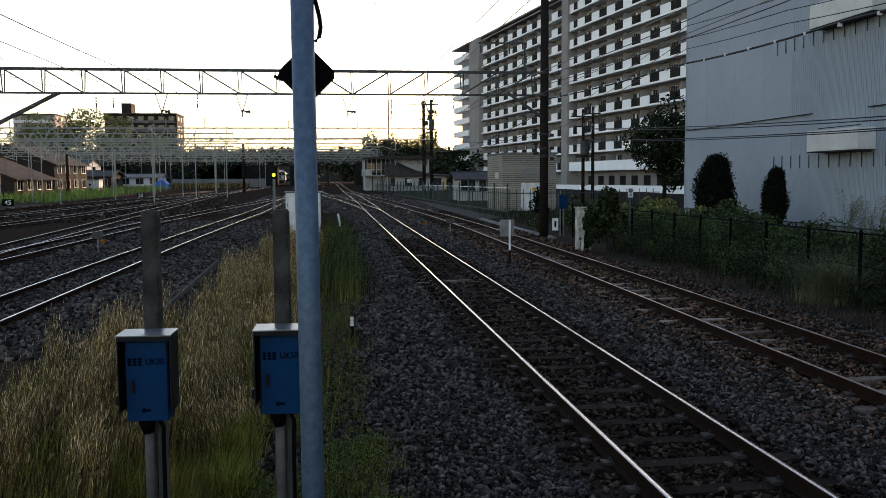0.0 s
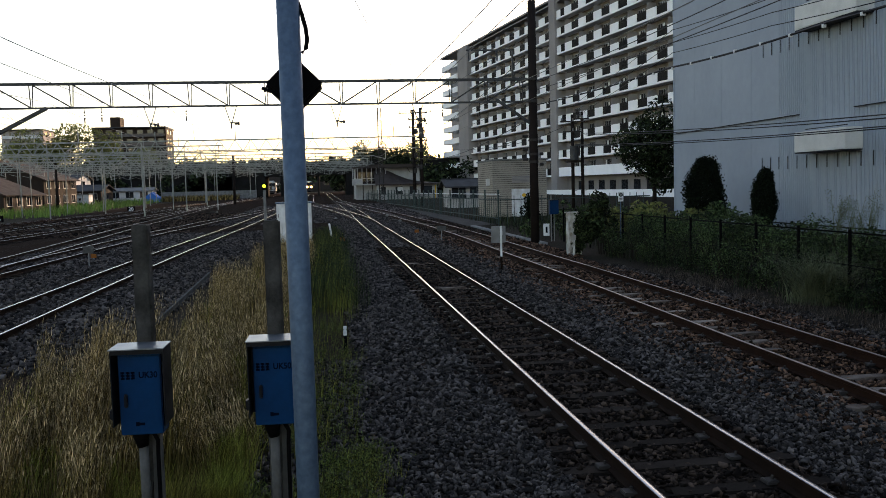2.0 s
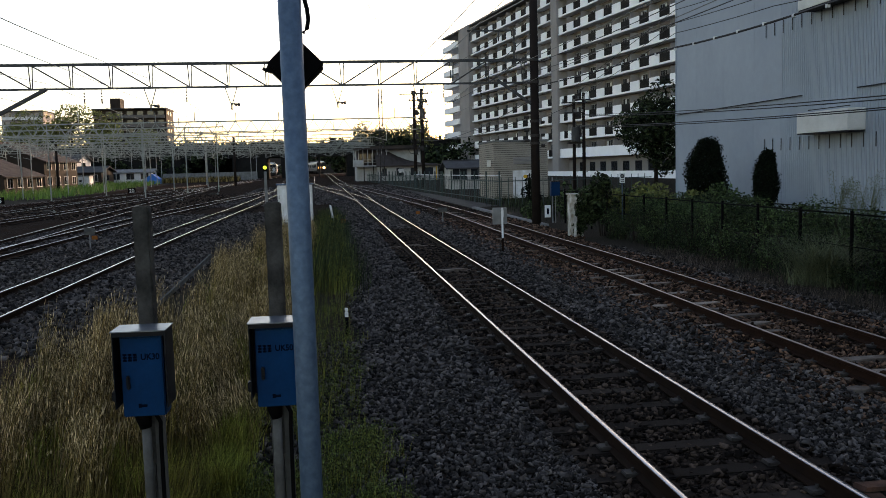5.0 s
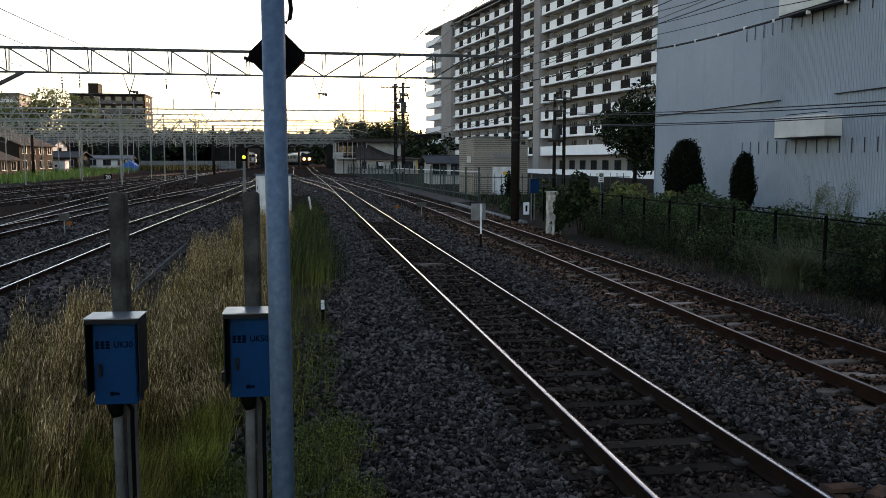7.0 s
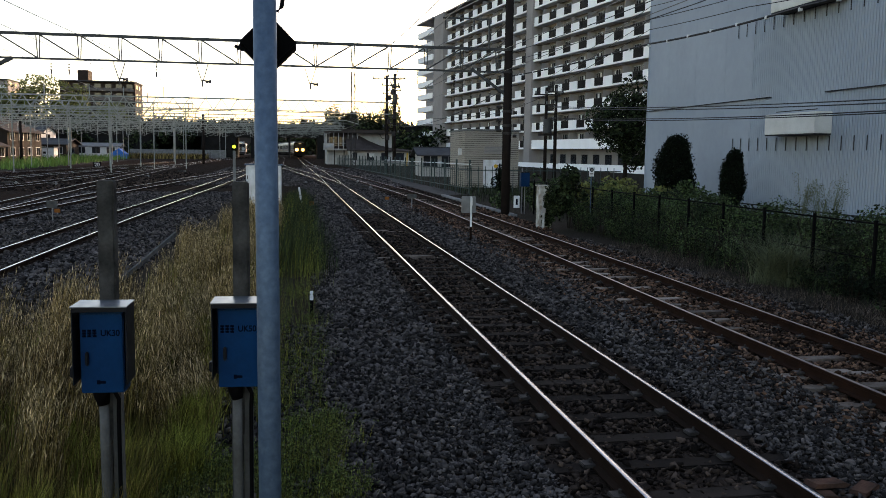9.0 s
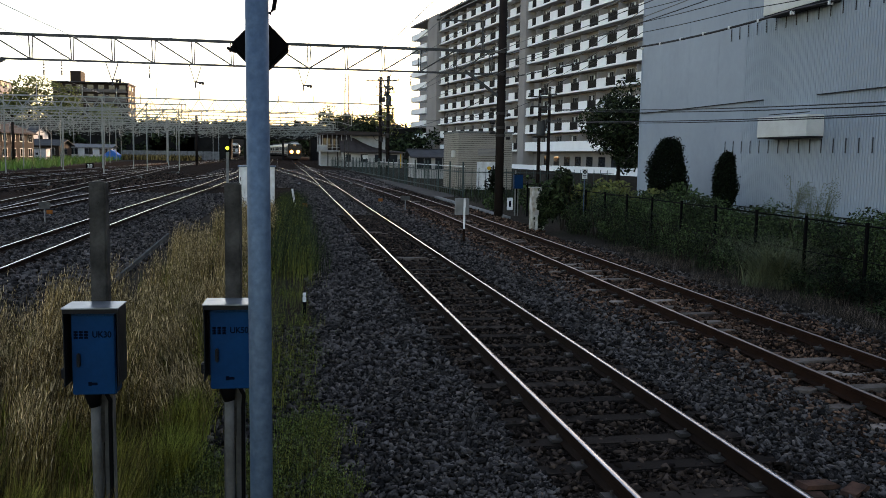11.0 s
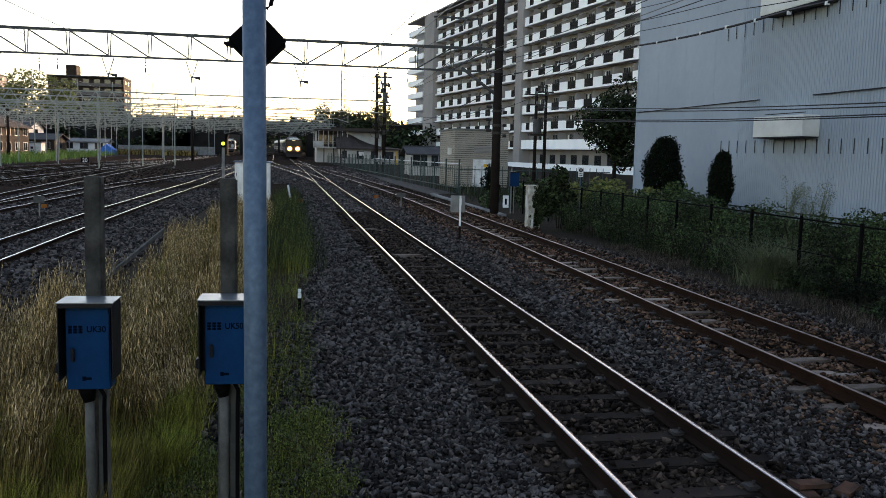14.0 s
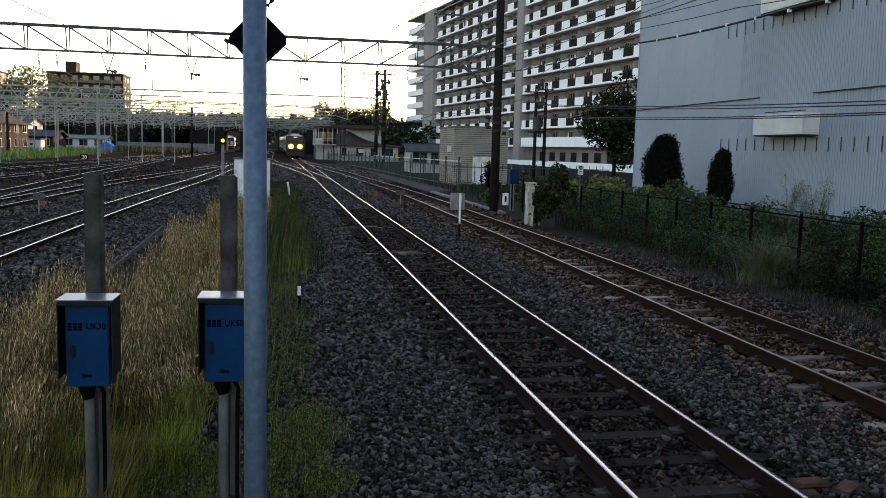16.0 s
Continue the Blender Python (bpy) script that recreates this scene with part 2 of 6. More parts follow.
BARK = mat("bark", (0.028, 0.022, 0.017), 0.95, var=0.4, scale=6, fine=40, bump=0.6, spec=0.03)
# Amber glow for the headlamp together with the glare spread round it.
HEADLAMP_GLARE = glow("headlamp_with_glare", (1.0, 0.40, 0.085), 0.55)
LAMP_CORE = glow("lit_headlamp_bulb", (1.0, 0.72, 0.36), 30.0)
HEAD_DARK = mat("unlit_headlamp", (0.5, 0.5, 0.48), 0.2, var=0.1, bump=0)
LAMP_SOFT = glow("lit_lamp", (1.0, 0.75, 0.4), 0.2)
SIGNAL_YELLOW = glow("lit_signal_lens", (0.55, 0.8, 0.03), 0.75)

# ---------- mesh tools ----------
UP = Vector((0, 0, 1))


class Shape:
    """Vertices and faces of one mesh, gathered piece by piece."""

    def __init__(self):
        self.v, self.f = [], []

    def add(self, verts, faces):
        k = len(self.v)
        self.v += [tuple(p) for p in verts]
        self.f += [tuple(i + k for i in face) for face in faces]
        return self

    def box(self, x0, x1, y0, y1, z0, z1, turn=None):
        p = [Vector((x, y, z)) for z in (z0, z1) for x, y in ((x0, y0), (x1, y0), (x1, y1), (x0, y1))]
        if turn:
            p = [turn @ q for q in p]
        return self.add(p, [(3, 2, 1, 0), (4, 5, 6, 7), (0, 1, 5, 4), (1, 2, 6, 5), (2, 3, 7, 6), (3, 0, 4, 7)])

    def soft_box(self, x0, x1, y0, y1, z0, z1, r, turn=None):
        """A box with bevelled edges."""
        bm = bmesh.new()
        bmesh.ops.create_cube(bm, size=1)
        for q in bm.verts:
            q.co = Vector(((x0 + x1) / 2 + q.co.x * (x1 - x0), (y0 + y1) / 2 + q.co.y * (y1 - y0), (z0 + z1) / 2 + q.co.z * (z1 - z0)))
        bmesh.ops.bevel(bm, geom=list(bm.edges), offset=r, segments=2, affect="EDGES")
        bm.verts.index_update()
        p = [turn @ q.co if turn else q.co.copy() for q in bm.verts]
        self.add(p, [[q.index for q in face.verts] for face in bm.faces])
        bm.free()
        return self

    def tube(self, points, r, n=8, r_end=None, caps=True):
        """A round bar through the points, tapering to r_end."""
        pts = [Vector(p) for p in points]
        r_end = r if r_end is None else r_end
        rings = []
        for i, p in enumerate(pts):
            d = (pts[min(i + 1, len(pts) - 1)] - pts[max(i - 1, 0)]).normalized()
            a = d.cross(UP if abs(d.z) < 0.9 else Vector((1, 0, 0))).normalized()
            b = d.cross(a)
            rad = r + (r_end - r) * i / max(1, len(pts) - 1)
            rings.append([p + (a * math.cos(2 * math.pi * k / n) + b * math.sin(2 * math.pi * k / n)) * rad for k in range(n)])
        verts = [q for ring in rings for q in ring]
        faces = [(i * n + k, i * n + (k + 1) % n, (i + 1) * n + (k + 1) % n, (i + 1) * n + k) for i in range(len(pts) - 1) for k in range(n)]
        if caps:
            faces += [tuple(reversed(range(n))), tuple(range((len(pts) - 1) * n, len(pts) * n))]
        return self.add(verts, faces)

    def bar(self, a, b, w, h=None):
        """A square bar from a to b."""
        a, b = Vector(a), Vector(b)
        h = h or w
        d = (b - a).normalized()
        s = d.cross(UP if abs(d.z) < 0.9 else Vector((0, 1, 0))).normalized()
        t = s.cross(d)
        p = [q + s * i * w / 2 + t * j * h / 2 for q in (a, b) for i, j in ((-1, -1), (1, -1), (1, 1), (-1, 1))]
        return self.add(p, [(3, 2, 1, 0), (4, 5, 6, 7), (0, 1, 5, 4), (1, 2, 6, 5), (2, 3, 7, 6), (3, 0, 4, 7)])

    def prism(self, profile, y0, y1):
        """A profile of (x, z) points drawn out along y."""
        n = len(profile)
        self.add([(x, y, z) for y in (y0, y1) for x, z in profile],
                 [tuple(range(n)), tuple(reversed(range(n, 2 * n)))] + [(i, i + n, (i + 1) % n + n, (i + 1) % n) for i in range(n)])
        return self

    def mesh(self, name, material, smooth=False):
        me = bpy.data.meshes.new(name)
        me.from_pydata(self.v, [], self.f)
        me.materials.append(material)
        if smooth:
            me.shade_smooth()
        return me


def part(name, shape, material, parent=None, label="", smooth=False, m=None):
    """One mesh object, under a thing or a part, from a Shape or a ready mesh."""
    ob = new(name, shape.mesh(name, material, smooth) if isinstance(shape, Shape) else shape)
    if parent:
        ob.parent = parent
    if m is not None:
        ob.matrix_basis = m
    if label:
        tagged(ob, label)
    return ob


def thing(name, m, label, category, group="", kind=""):
    ob = new(name)
    ob.empty_display_size = 0.2
    ob.matrix_basis = m
    return tagged(ob, label, category, group, kind)


def quick_mesh(name, verts, faces, material):
    """A mesh out of arrays, all faces with the same number of corners."""
    me = bpy.data.meshes.new(name)
    k = faces.shape[1]
    me.vertices.add(len(verts))
    me.vertices.foreach_set("co", np.asarray(verts, np.float32).ravel())
    me.loops.add(faces.size)
    me.loops.foreach_set("vertex_index", faces.astype(np.int32).ravel())
    me.polygons.add(len(faces))
    me.polygons.foreach_set("loop_start", np.arange(0, faces.size, k, dtype=np.int32))
    me.update(calc_edges=True)
    me.materials.append(material)
    return me


RNG = np.random.default_rng(7)


def leaf_mesh(name, centres, size, material, up=0.3):
    """A small folded leaf of two triangles at each centre, turned at random."""
    n = len(centres)
    a = RNG.normal(size=(n, 3))
    a[:, 2] *= 1 - up
    a /= np.linalg.norm(a, axis=1, keepdims=True)
    b = np.cross(a, RNG.normal(size=(n, 3)))
    b /= np.linalg.norm(b, axis=1, keepdims=True)
    s = size * RNG.uniform(0.6, 1.5, (n, 1))
    fold = np.cross(a, b) * s * 0.25
    v = np.stack([centres - a * s, centres + b * s * 0.5 + fold, centres + a * s, centres - b * s * 0.5 + fold], 1).reshape(-1, 3)
    k = np.arange(n)[:, None] * 4
    return quick_mesh(name, v, np.concatenate([k + [0, 1, 2], k + [0, 2, 3]]), material)


def blob_points(n, centre, radii, lumps=7, shell=0.55):
    """Points in an uneven, lumpy crown with gaps."""
    c = RNG.normal(size=(lumps, 3))
    c /= np.linalg.norm(c, axis=1, keepdims=True)
    c *= RNG.uniform(0.35, 0.75, (lumps, 1))
    r = RNG.uniform(0.3, 0.55, lumps)
    pick = RNG.integers(0, lumps, n)
    d = RNG.normal(size=(n, 3))
    d /= np.linalg.norm(d, axis=1, keepdims=True)
    return np.asarray(centre) + (c[pick] + d * (r[pick] * RNG.uniform(shell, 1.0, n) ** 0.5)[:, None]) * np.asarray(radii)


def rise(y):
    """The yard climbs gently towards the bridge."""
    return 0.007 * min(max(y - 60.0, 0.0), 200.0)


def bend(points, y):
    """A plan position x at y, from a list of (y, x) points, by smooth steps."""
    for (y0, x0), (y1, x1) in zip(points, points[1:]):
        if y <= y1:
            return x0 + (x1 - x0) * (y - y0) / (y1 - y0)
    return points[-1][1]

# ---------- ground and tracks ----------


def ground_sheet():
    xs = [-3000, -800, -300, -120, -60, -40] + list(np.arange(-27, 12.1, 1.5)) + [16, 20, 30, 50, 120, 300, 800, 3000]
    ys = [-3000, -500, -100, -30] + list(np.arange(-10, 60, 2.0)) + list(np.arange(60, 262, 10.0)) + [300, 400, 600, 1000, 3000]
    v, f = [], []
    for y in ys:
        for x in xs:
            bump = 0.03 * noise.noise(Vector((x * 0.4, y * 0.4, 0))) if abs(x) < 40 and -5 < y < 120 else 0
            v.append((x, y, rise(y) + bump - 0.02))
    n = len(xs)
    for j in range(len(ys) - 1):
        for i in range(n - 1):
            f.append((j * n + i, j * n + i + 1, (j + 1) * n + i + 1, (j + 1) * n + i))
    me = bpy.data.meshes.new("ground")
    me.from_pydata(v, [], f)
    me.materials.append(BALLAST)
    me.materials.append(SOIL)
    for p in me.polygons:
        x, y = p.center.x, p.center.y
        ballast = -27 < x < 7.9 and -10 < y < 262 and not (-3.3 < x < 0.4 and y < 45)
        p.material_index = 0 if ballast else 1
    return tagged(new("ground", me), "dark crushed-stone ballast with bare soil along its edges", "ground", kind="structure")


ground_sheet()

TRACKS = {
    "main": ([(-10, 2.83), (70, 2.83), (100, 2.52), (125, 2.12), (143, 1.93), (165, 1.75), (190, 1.6), (205, 1.5), (218, 1.4), (234, 1.14), (241, 0.95), (260, 0.1), (290, -2.5), (330, -8), (370, -16), (460, -40)], True),
    "side": ([(-10, 6.02), (8, 6.03), (10.7, 6.1), (14, 6.16), (17.5, 6.3), (22, 6.33), (30, 6.36), (40, 6.5), (55, 6.28), (72, 5.45), (90, 4.4), (104, 3.45), (126, 2.3)], False),
    "left": ([(-10, -5.85), (30, -5.82), (50, -5.5), (76, -4.95), (92, -4.7), (130, -5.5), (200, -7.0), (300, -9)], True),
    "branch": ([(62, 2.80), (73, 2.25), (90, 0.85), (103, -0.6), (125, -2.0), (200, -2.6), (260, -9)], True),
    "far_a": ([(-10, -10.2), (33, -9.85), (48, -9.6), (62, -8.9), (75, -7.5), (98, -5.2)], True),
    "far_b": ([(-10, -8.8), (20, -10.2), (42, -11.7), (60, -12.9), (82, -13.4), (103, -14), (200, -14.2)], True),
    "far_c": ([(-10, -19), (58, -16.6), (86, -15.6), (110, -14.5)], True),
    "far_d": ([(10, -23.5), (71, -20.6), (84, -19.6), (101, -17.8), (131, -13.9), (200, -11)], True),
    "far_e": ([(10, -33), (60, -27), (84, -23.9), (93, -22.2), (105, -20.6), (140, -18.4)], False),
}


def smooth_x(points, y):
    """The track's middle at y, rounded off at its corners."""
    return sum(bend(points, y + k) for k in (-5, -2.5, 0, 2.5, 5)) / 5


def rail_shapes(points, side):
    """One rail of a track and its running surface."""
    y0, y1 = points[0][0], points[-1][0]
    ys = list(np.linspace(y0, y1, int((y1 - y0) / 3) + 2))
    prof = [(-0.062, 0.0), (0.062, 0.0), (0.062, 0.012), (0.012, 0.028), (0.010, 0.092), (0.032, 0.104), (0.032, 0.134), (-0.032, 0.134), (-0.032, 0.104), (-0.010, 0.092), (-0.012, 0.028), (-0.062, 0.012)]
    body, head = Shape(), Shape()
    for sh, pr in ((body, prof), (head, [(-0.024, 0.134), (0.020, 0.134), (0.014, 0.138), (0.004, 0.1395), (-0.008, 0.1395), (-0.018, 0.138)])):
        n = len(pr)
        verts = [(smooth_x(points, y) + side * 0.565 + px, y, rise(y) + 0.015 + pz) for y in ys for px, pz in pr]
        faces = [(i * n + k, i * n + (k + 1) % n, (i + 1) * n + (k + 1) % n, (i + 1) * n + k) for i in range(len(ys) - 1) for k in range(n)]
        sh.add(verts, faces)
    return body, head


SLEEPER = Shape().soft_box(-1.0, 1.0, -0.1, 0.1, -0.1, 0.012, 0.012).mesh("sleeper", SLEEPER_WOOD)


def worn_sleeper(a, b, end):
    """A sleeper sunk in the ballast, its bare splintered top proud from a to b, and at one end."""
    sh = Shape().soft_box(-1.0, 1.0, -0.095, 0.095, -0.1, 0.008, 0.012)
    for x0, x1 in ((a, b), (-1.0, -0.72)) if end else ((a, b),):
        low = [(x0, -0.05), (x0 + 0.12, -0.088), ((x0 + x1) / 2, -0.075), (x1 - 0.1, -0.09), (x1, -0.02), (x1 - 0.06, 0.06), ((x0 + x1) / 2 + 0.05, 0.088), (x0 + 0.07, 0.07)]
        n = len(low)
        sh.add([(x, y, 0.0) for x, y in low] + [(x, y, 0.047 + 0.006 * math.sin(9 * x)) for x, y in low],
               [tuple(range(n, 2 * n))] + [(i, (i + 1) % n, (i + 1) % n + n, i + n) for i in range(n)])
    return sh.mesh("sleeper", SLEEPER_PALE)


SLEEPER_OLD = [worn_sleeper(-0.46, 0.16, True), worn_sleeper(-0.4, 0.32, False), worn_sleeper(-0.3, 0.1, True), worn_sleeper(-0.48, -0.02, False)]
CLIP = Shape().soft_box(-0.05, 0.05, -0.06, 0.06, 0.0, 0.03, 0.006).tube([(0.02, 0, 0.02), (0.02, 0, 0.06)], 0.012, 6).mesh("rail_clip", IRON)


def track(key, label, near):
    points, used = TRACKS[key]
    root = thing("railway_track", Matrix(), label, "railway track", "tracks of the yard", "structure")
    for side in (-1, 1):
        body, head = rail_shapes(points, side)
        r = part("rail", body, RUST if used else RUST_SIDING, root)
        part("rail_head", head, (RAIL_WORN if key.startswith("far") else RAIL_TOP) if used else RUST_TOP, r, "polished running surface" if used else "dull brown running surface")
    far = Shape()
    y = points[0][0] + 0.3
    i = 0
    while y < points[-1][0]:
        x = smooth_x(points, y)
        slope = math.degrees(math.atan2(smooth_x(points, y + 1) - smooth_x(points, y - 1), 2))
        m = pose(x, y, rise(y) + random.uniform(-0.012, 0.006), 0, 0, -slope + random.uniform(-1.5, 1.5))
        if near[0] < y < near[1]:
            pale = random.random() < (0.8 if key == "side" else 0.04)
            part("sleeper", random.choice(SLEEPER_OLD) if pale else SLEEPER, None, root, m=m)
            if y < 22:
                for s in (-1, 1):
                    for o in (-0.085, 0.085):
                        part("rail_clip", CLIP, None, root, m=m @ pose(s * 0.565 + o, 0, 0.018, 0, 0, 0 if o < 0 else 180))
        elif y < 130 and i % 1 == 0:
            far.box(-1.0, 1.0, -0.1, 0.1, -0.1, 0.022, m)
        y += 0.61
        i += 1
    if far.v:
        tagged(part("sleeper_row", far, SLEEPER_WOOD, root), kind="stuff")
    return root


track("main", "polished rails on dark sleepers in grey ballast", (3, 60))
track("side", "rusty brown siding on pale weathered sleepers", (5, 60))
track("left", "polished rails on dark sleepers beside dry grass", (14, 60))
track("branch", "track branching off at a turnout, polished rails", (62, 90))
for key in ("far_a", "far_b", "far_c", "far_d"):
    track(key, "station yard track with bright worn rails", (0, 0))
track("far_e", "outer yard track with brown rails beside weeds", (0, 0))


def stones(name, x0, x1, y0, y1, per, size, material, sink=0.0, skip=None):
    """Loose angular ballast stones over a stretch of the plan."""
    n = int((x1 - x0) * (y1 - y0) * per)
    p = np.stack([RNG.uniform(x0, x1, n), RNG.uniform(y0, y1, n), RNG.normal(-0.004 - sink, 0.016, n)], 1)
    if skip is not None:
        p = p[~skip(p)]
    n = len(p)
    cube = np.array([(x, y, z) for z in (-1, 1) for x, y in ((-1, -1), (1, -1), (1, 1), (-1, 1))], float)
    v = cube[None] * RNG.uniform(0.3, 1.0, (n, 8, 3)) * (size * RNG.uniform(0.5, 1.4, (n, 1, 1))) * RNG.uniform(0.75, 1.25, (n, 1, 3)) * np.array([1.45, 0.95, 0.6])
    half, tilt = RNG.uniform(0, np.pi, n), RNG.normal(0, 0.28, (n, 2))
    q = np.stack([np.cos(half), tilt[:, 0], tilt[:, 1], np.sin(half)], 1)
    q /= np.linalg.norm(q, axis=1, keepdims=True)
    w, x, y, z = q.T
    r = np.stack([1 - 2 * (y * y + z * z), 2 * (x * y - z * w), 2 * (x * z + y * w), 2 * (x * y + z * w), 1 - 2 * (x * x + z * z), 2 * (y * z - x * w),
                  2 * (x * z - y * w), 2 * (y * z + x * w), 1 - 2 * (x * x + y * y)], 1).reshape(n, 3, 3)
    v = np.einsum("nij,nkj->nki", r, v) + p[:, None]
    f = np.array([(3, 2, 1, 0), (4, 5, 6, 7), (0, 1, 5, 4), (1, 2, 6, 5), (2, 3, 7, 6), (3, 0, 4, 7)])
    me = quick_mesh(name, v.reshape(-1, 3), (np.arange(n)[:, None, None] * 8 + f[None]).reshape(-1, 4), material)
    return tagged(new(name, me), "loose angular dark grey ballast stones", "ballast", kind="stuff")


def sleeper_gap(p):
    """How far each point lies from the middle of the nearest sleeper, along the track."""
    return np.abs((p[:, 1] + 9.7 + 0.305) % 0.61 - 0.305)


def on_main(p):
    return np.abs(p[:, 0] - 2.83) < 0.95


def by_rail(p):
    return np.abs(np.abs(p[:, 0] - 2.83) - 0.565) < 0.1


def in_crib(p):
    return by_rail(p) | ((sleeper_gap(p) < 0.1) & (RNG.random(len(p)) < 0.72))


def on_side(p):
    """Bare sleeper tops show between the rails and just outside the near one."""
    x = np.interp(p[:, 1], [q[0] for q in TRACKS["side"][0]], [q[1] for q in TRACKS["side"][0]])
    d = p[:, 0] - x
    a = (sleeper_gap(p) - 0.02 * np.sin(p[:, 1] * 9)) < 0.085
    bare = a & (((d > -0.47) & (d < 0.2)) | ((d < -0.72) & (d > -1.0))) & (RNG.random(len(p)) < 0.93)
    return (np.abs(np.abs(d) - 0.565) < 0.09) | bare


def past_main(p):
    """Rust drifts out from the siding, thinning towards the main track."""
    return on_side(p) | (RNG.random(len(p)) < np.clip((5.3 - p[:, 0]) / 0.9, 0, 1))


stones("ballast_stones", 0.3, 5.2, 3.6, 9.5, 1350, 0.021, STONE, skip=on_main)
stones("ballast_stones", 0.35, 5.2, 9.5, 20, 520, 0.0285, STONE, skip=on_main)
stones("ballast_stones", 0.45, 5.1, 20, 34, 230, 0.039, STONE, skip=on_main)
stones("ballast_stones", 1.88, 3.78, 3.6, 14, 700, 0.0235, CRIB_STONE, sink=0.006, skip=in_crib)
stones("ballast_stones", 1.88, 3.78, 14, 34, 350, 0.029, CRIB_STONE, sink=0.006, skip=in_crib)
stones("ballast_stones", 4.4, 7.7, 5.5, 13, 800, 0.023, RUST_STONE, sink=-0.004, skip=past_main)
stones("ballast_stones", 4.4, 7.8, 13, 27, 400, 0.03, RUST_STONE, sink=-0.004, skip=past_main)
stones("ballast_stones", 4.6, 8.2, 27, 40, 260, 0.036, RUST_STONE, sink=-0.006, skip=past_main)
stones("ballast_stones", 7.2, 8.2, 5.5, 24, 300, 0.024, STONE)
stones("ballast_stones", -9.0, -3.0, 12, 30, 170, 0.042, STONE)
stones("ballast_stones", -12.0, -3.0, 30, 52, 80, 0.054, STONE)
stones("ballast_stones", 0.45, 5.2, 34, 62, 95, 0.05, STONE, skip=by_rail)
stones("ballast_stones", 5.2, 8.0, 40, 62, 110, 0.045, CRIB_STONE)


def near_rails(p):
    """Keeps the stones off the rails of the tracks that fan out in the middle of the yard."""
    hit = np.zeros(len(p), bool)
    for key in ("main", "side", "branch", "left"):
        pts = TRACKS[key][0]
        x = np.interp(p[:, 1], [q[0] for q in pts], [q[1] for q in pts])
        hit |= (np.abs(np.abs(p[:, 0] - x) - 0.565) < 0.12) & (p[:, 1] > pts[0][0]) & (p[:, 1] < pts[-1][0])
    return hit


def climb(ob):
    """Lifts the stones of a far stretch to the yard's gentle slope."""
    for q in ob.data.vertices:
        q.co.z += rise(q.co.y)
    return ob


climb(stones("ballast_stones", -8.0, 8.0, 62, 82, 34, 0.065, STONE, skip=near_rails))
climb(stones("ballast_stones", -8.0, 8.0, 82, 112, 14, 0.09, STONE, skip=near_rails))
climb(stones("ballast_stones", -24.0, -8.0, 52, 90, 12, 0.085, CRIB_STONE))

# ---------- grass ----------


def blades(name, pts, height, width, material, lean=0.35, segments=3, label="", wind=(0.1, 0.0)):
    """Tapered blades standing on the points, each bent its own way."""
    n = len(pts)
    h = height * RNG.uniform(0.55, 1.15, n) if np.isscalar(height) else height
    az = RNG.uniform(0, 2 * np.pi, n)
    side = np.stack([np.cos(az + 1.57), np.sin(az + 1.57), np.zeros(n)], 1)
    out = np.stack([np.cos(az), np.sin(az), np.zeros(n)], 1) * (lean * RNG.uniform(0.2, 1.0, n) * h)[:, None] + np.array([*wind, 0]) * h[:, None]
    rows = []
    for k in range(segments + 1):
        s = k / segments
        c = pts + out * s * s + np.array([0, 0, 1.0]) * (h * (s - 0.12 * s * s))[:, None]
        w = width * (1 - 0.85 * s)
        rows += [c - side * w, c + side * w]
    v = np.stack(rows, 1).reshape(-1, 3)
    m = 2 * (segments + 1)
    k = np.arange(n)[:, None] * m
    f = np.concatenate([k + [2 * i, 2 * i + 1, 2 * i + 3, 2 * i + 2] for i in range(segments)])
    tips = pts + out + np.array([0, 0, 1.0]) * (h * 0.88)[:, None]
    ob = new(name, quick_mesh(name, v, f, material))
    return tagged(ob, label, "grass", kind="stuff"), tips, out


def scatter(n, x0, x1, y0, y1, clump=0.0, z=-0.03, near=None):
    p = np.stack([RNG.uniform(x0, x1, n), RNG.uniform(y0, y1, n), np.full(n, z)], 1)
    if clump:
        k = max(4, int((x1 - x0) * (y1 - y0) * 6.0))
        c = np.stack([RNG.uniform(x0, x1, k), RNG.uniform(y0, y1, k)], 1)
        p[:, :2] = c[RNG.integers(0, k, n)] + RNG.normal(size=(n, 2)) * clump
    return p


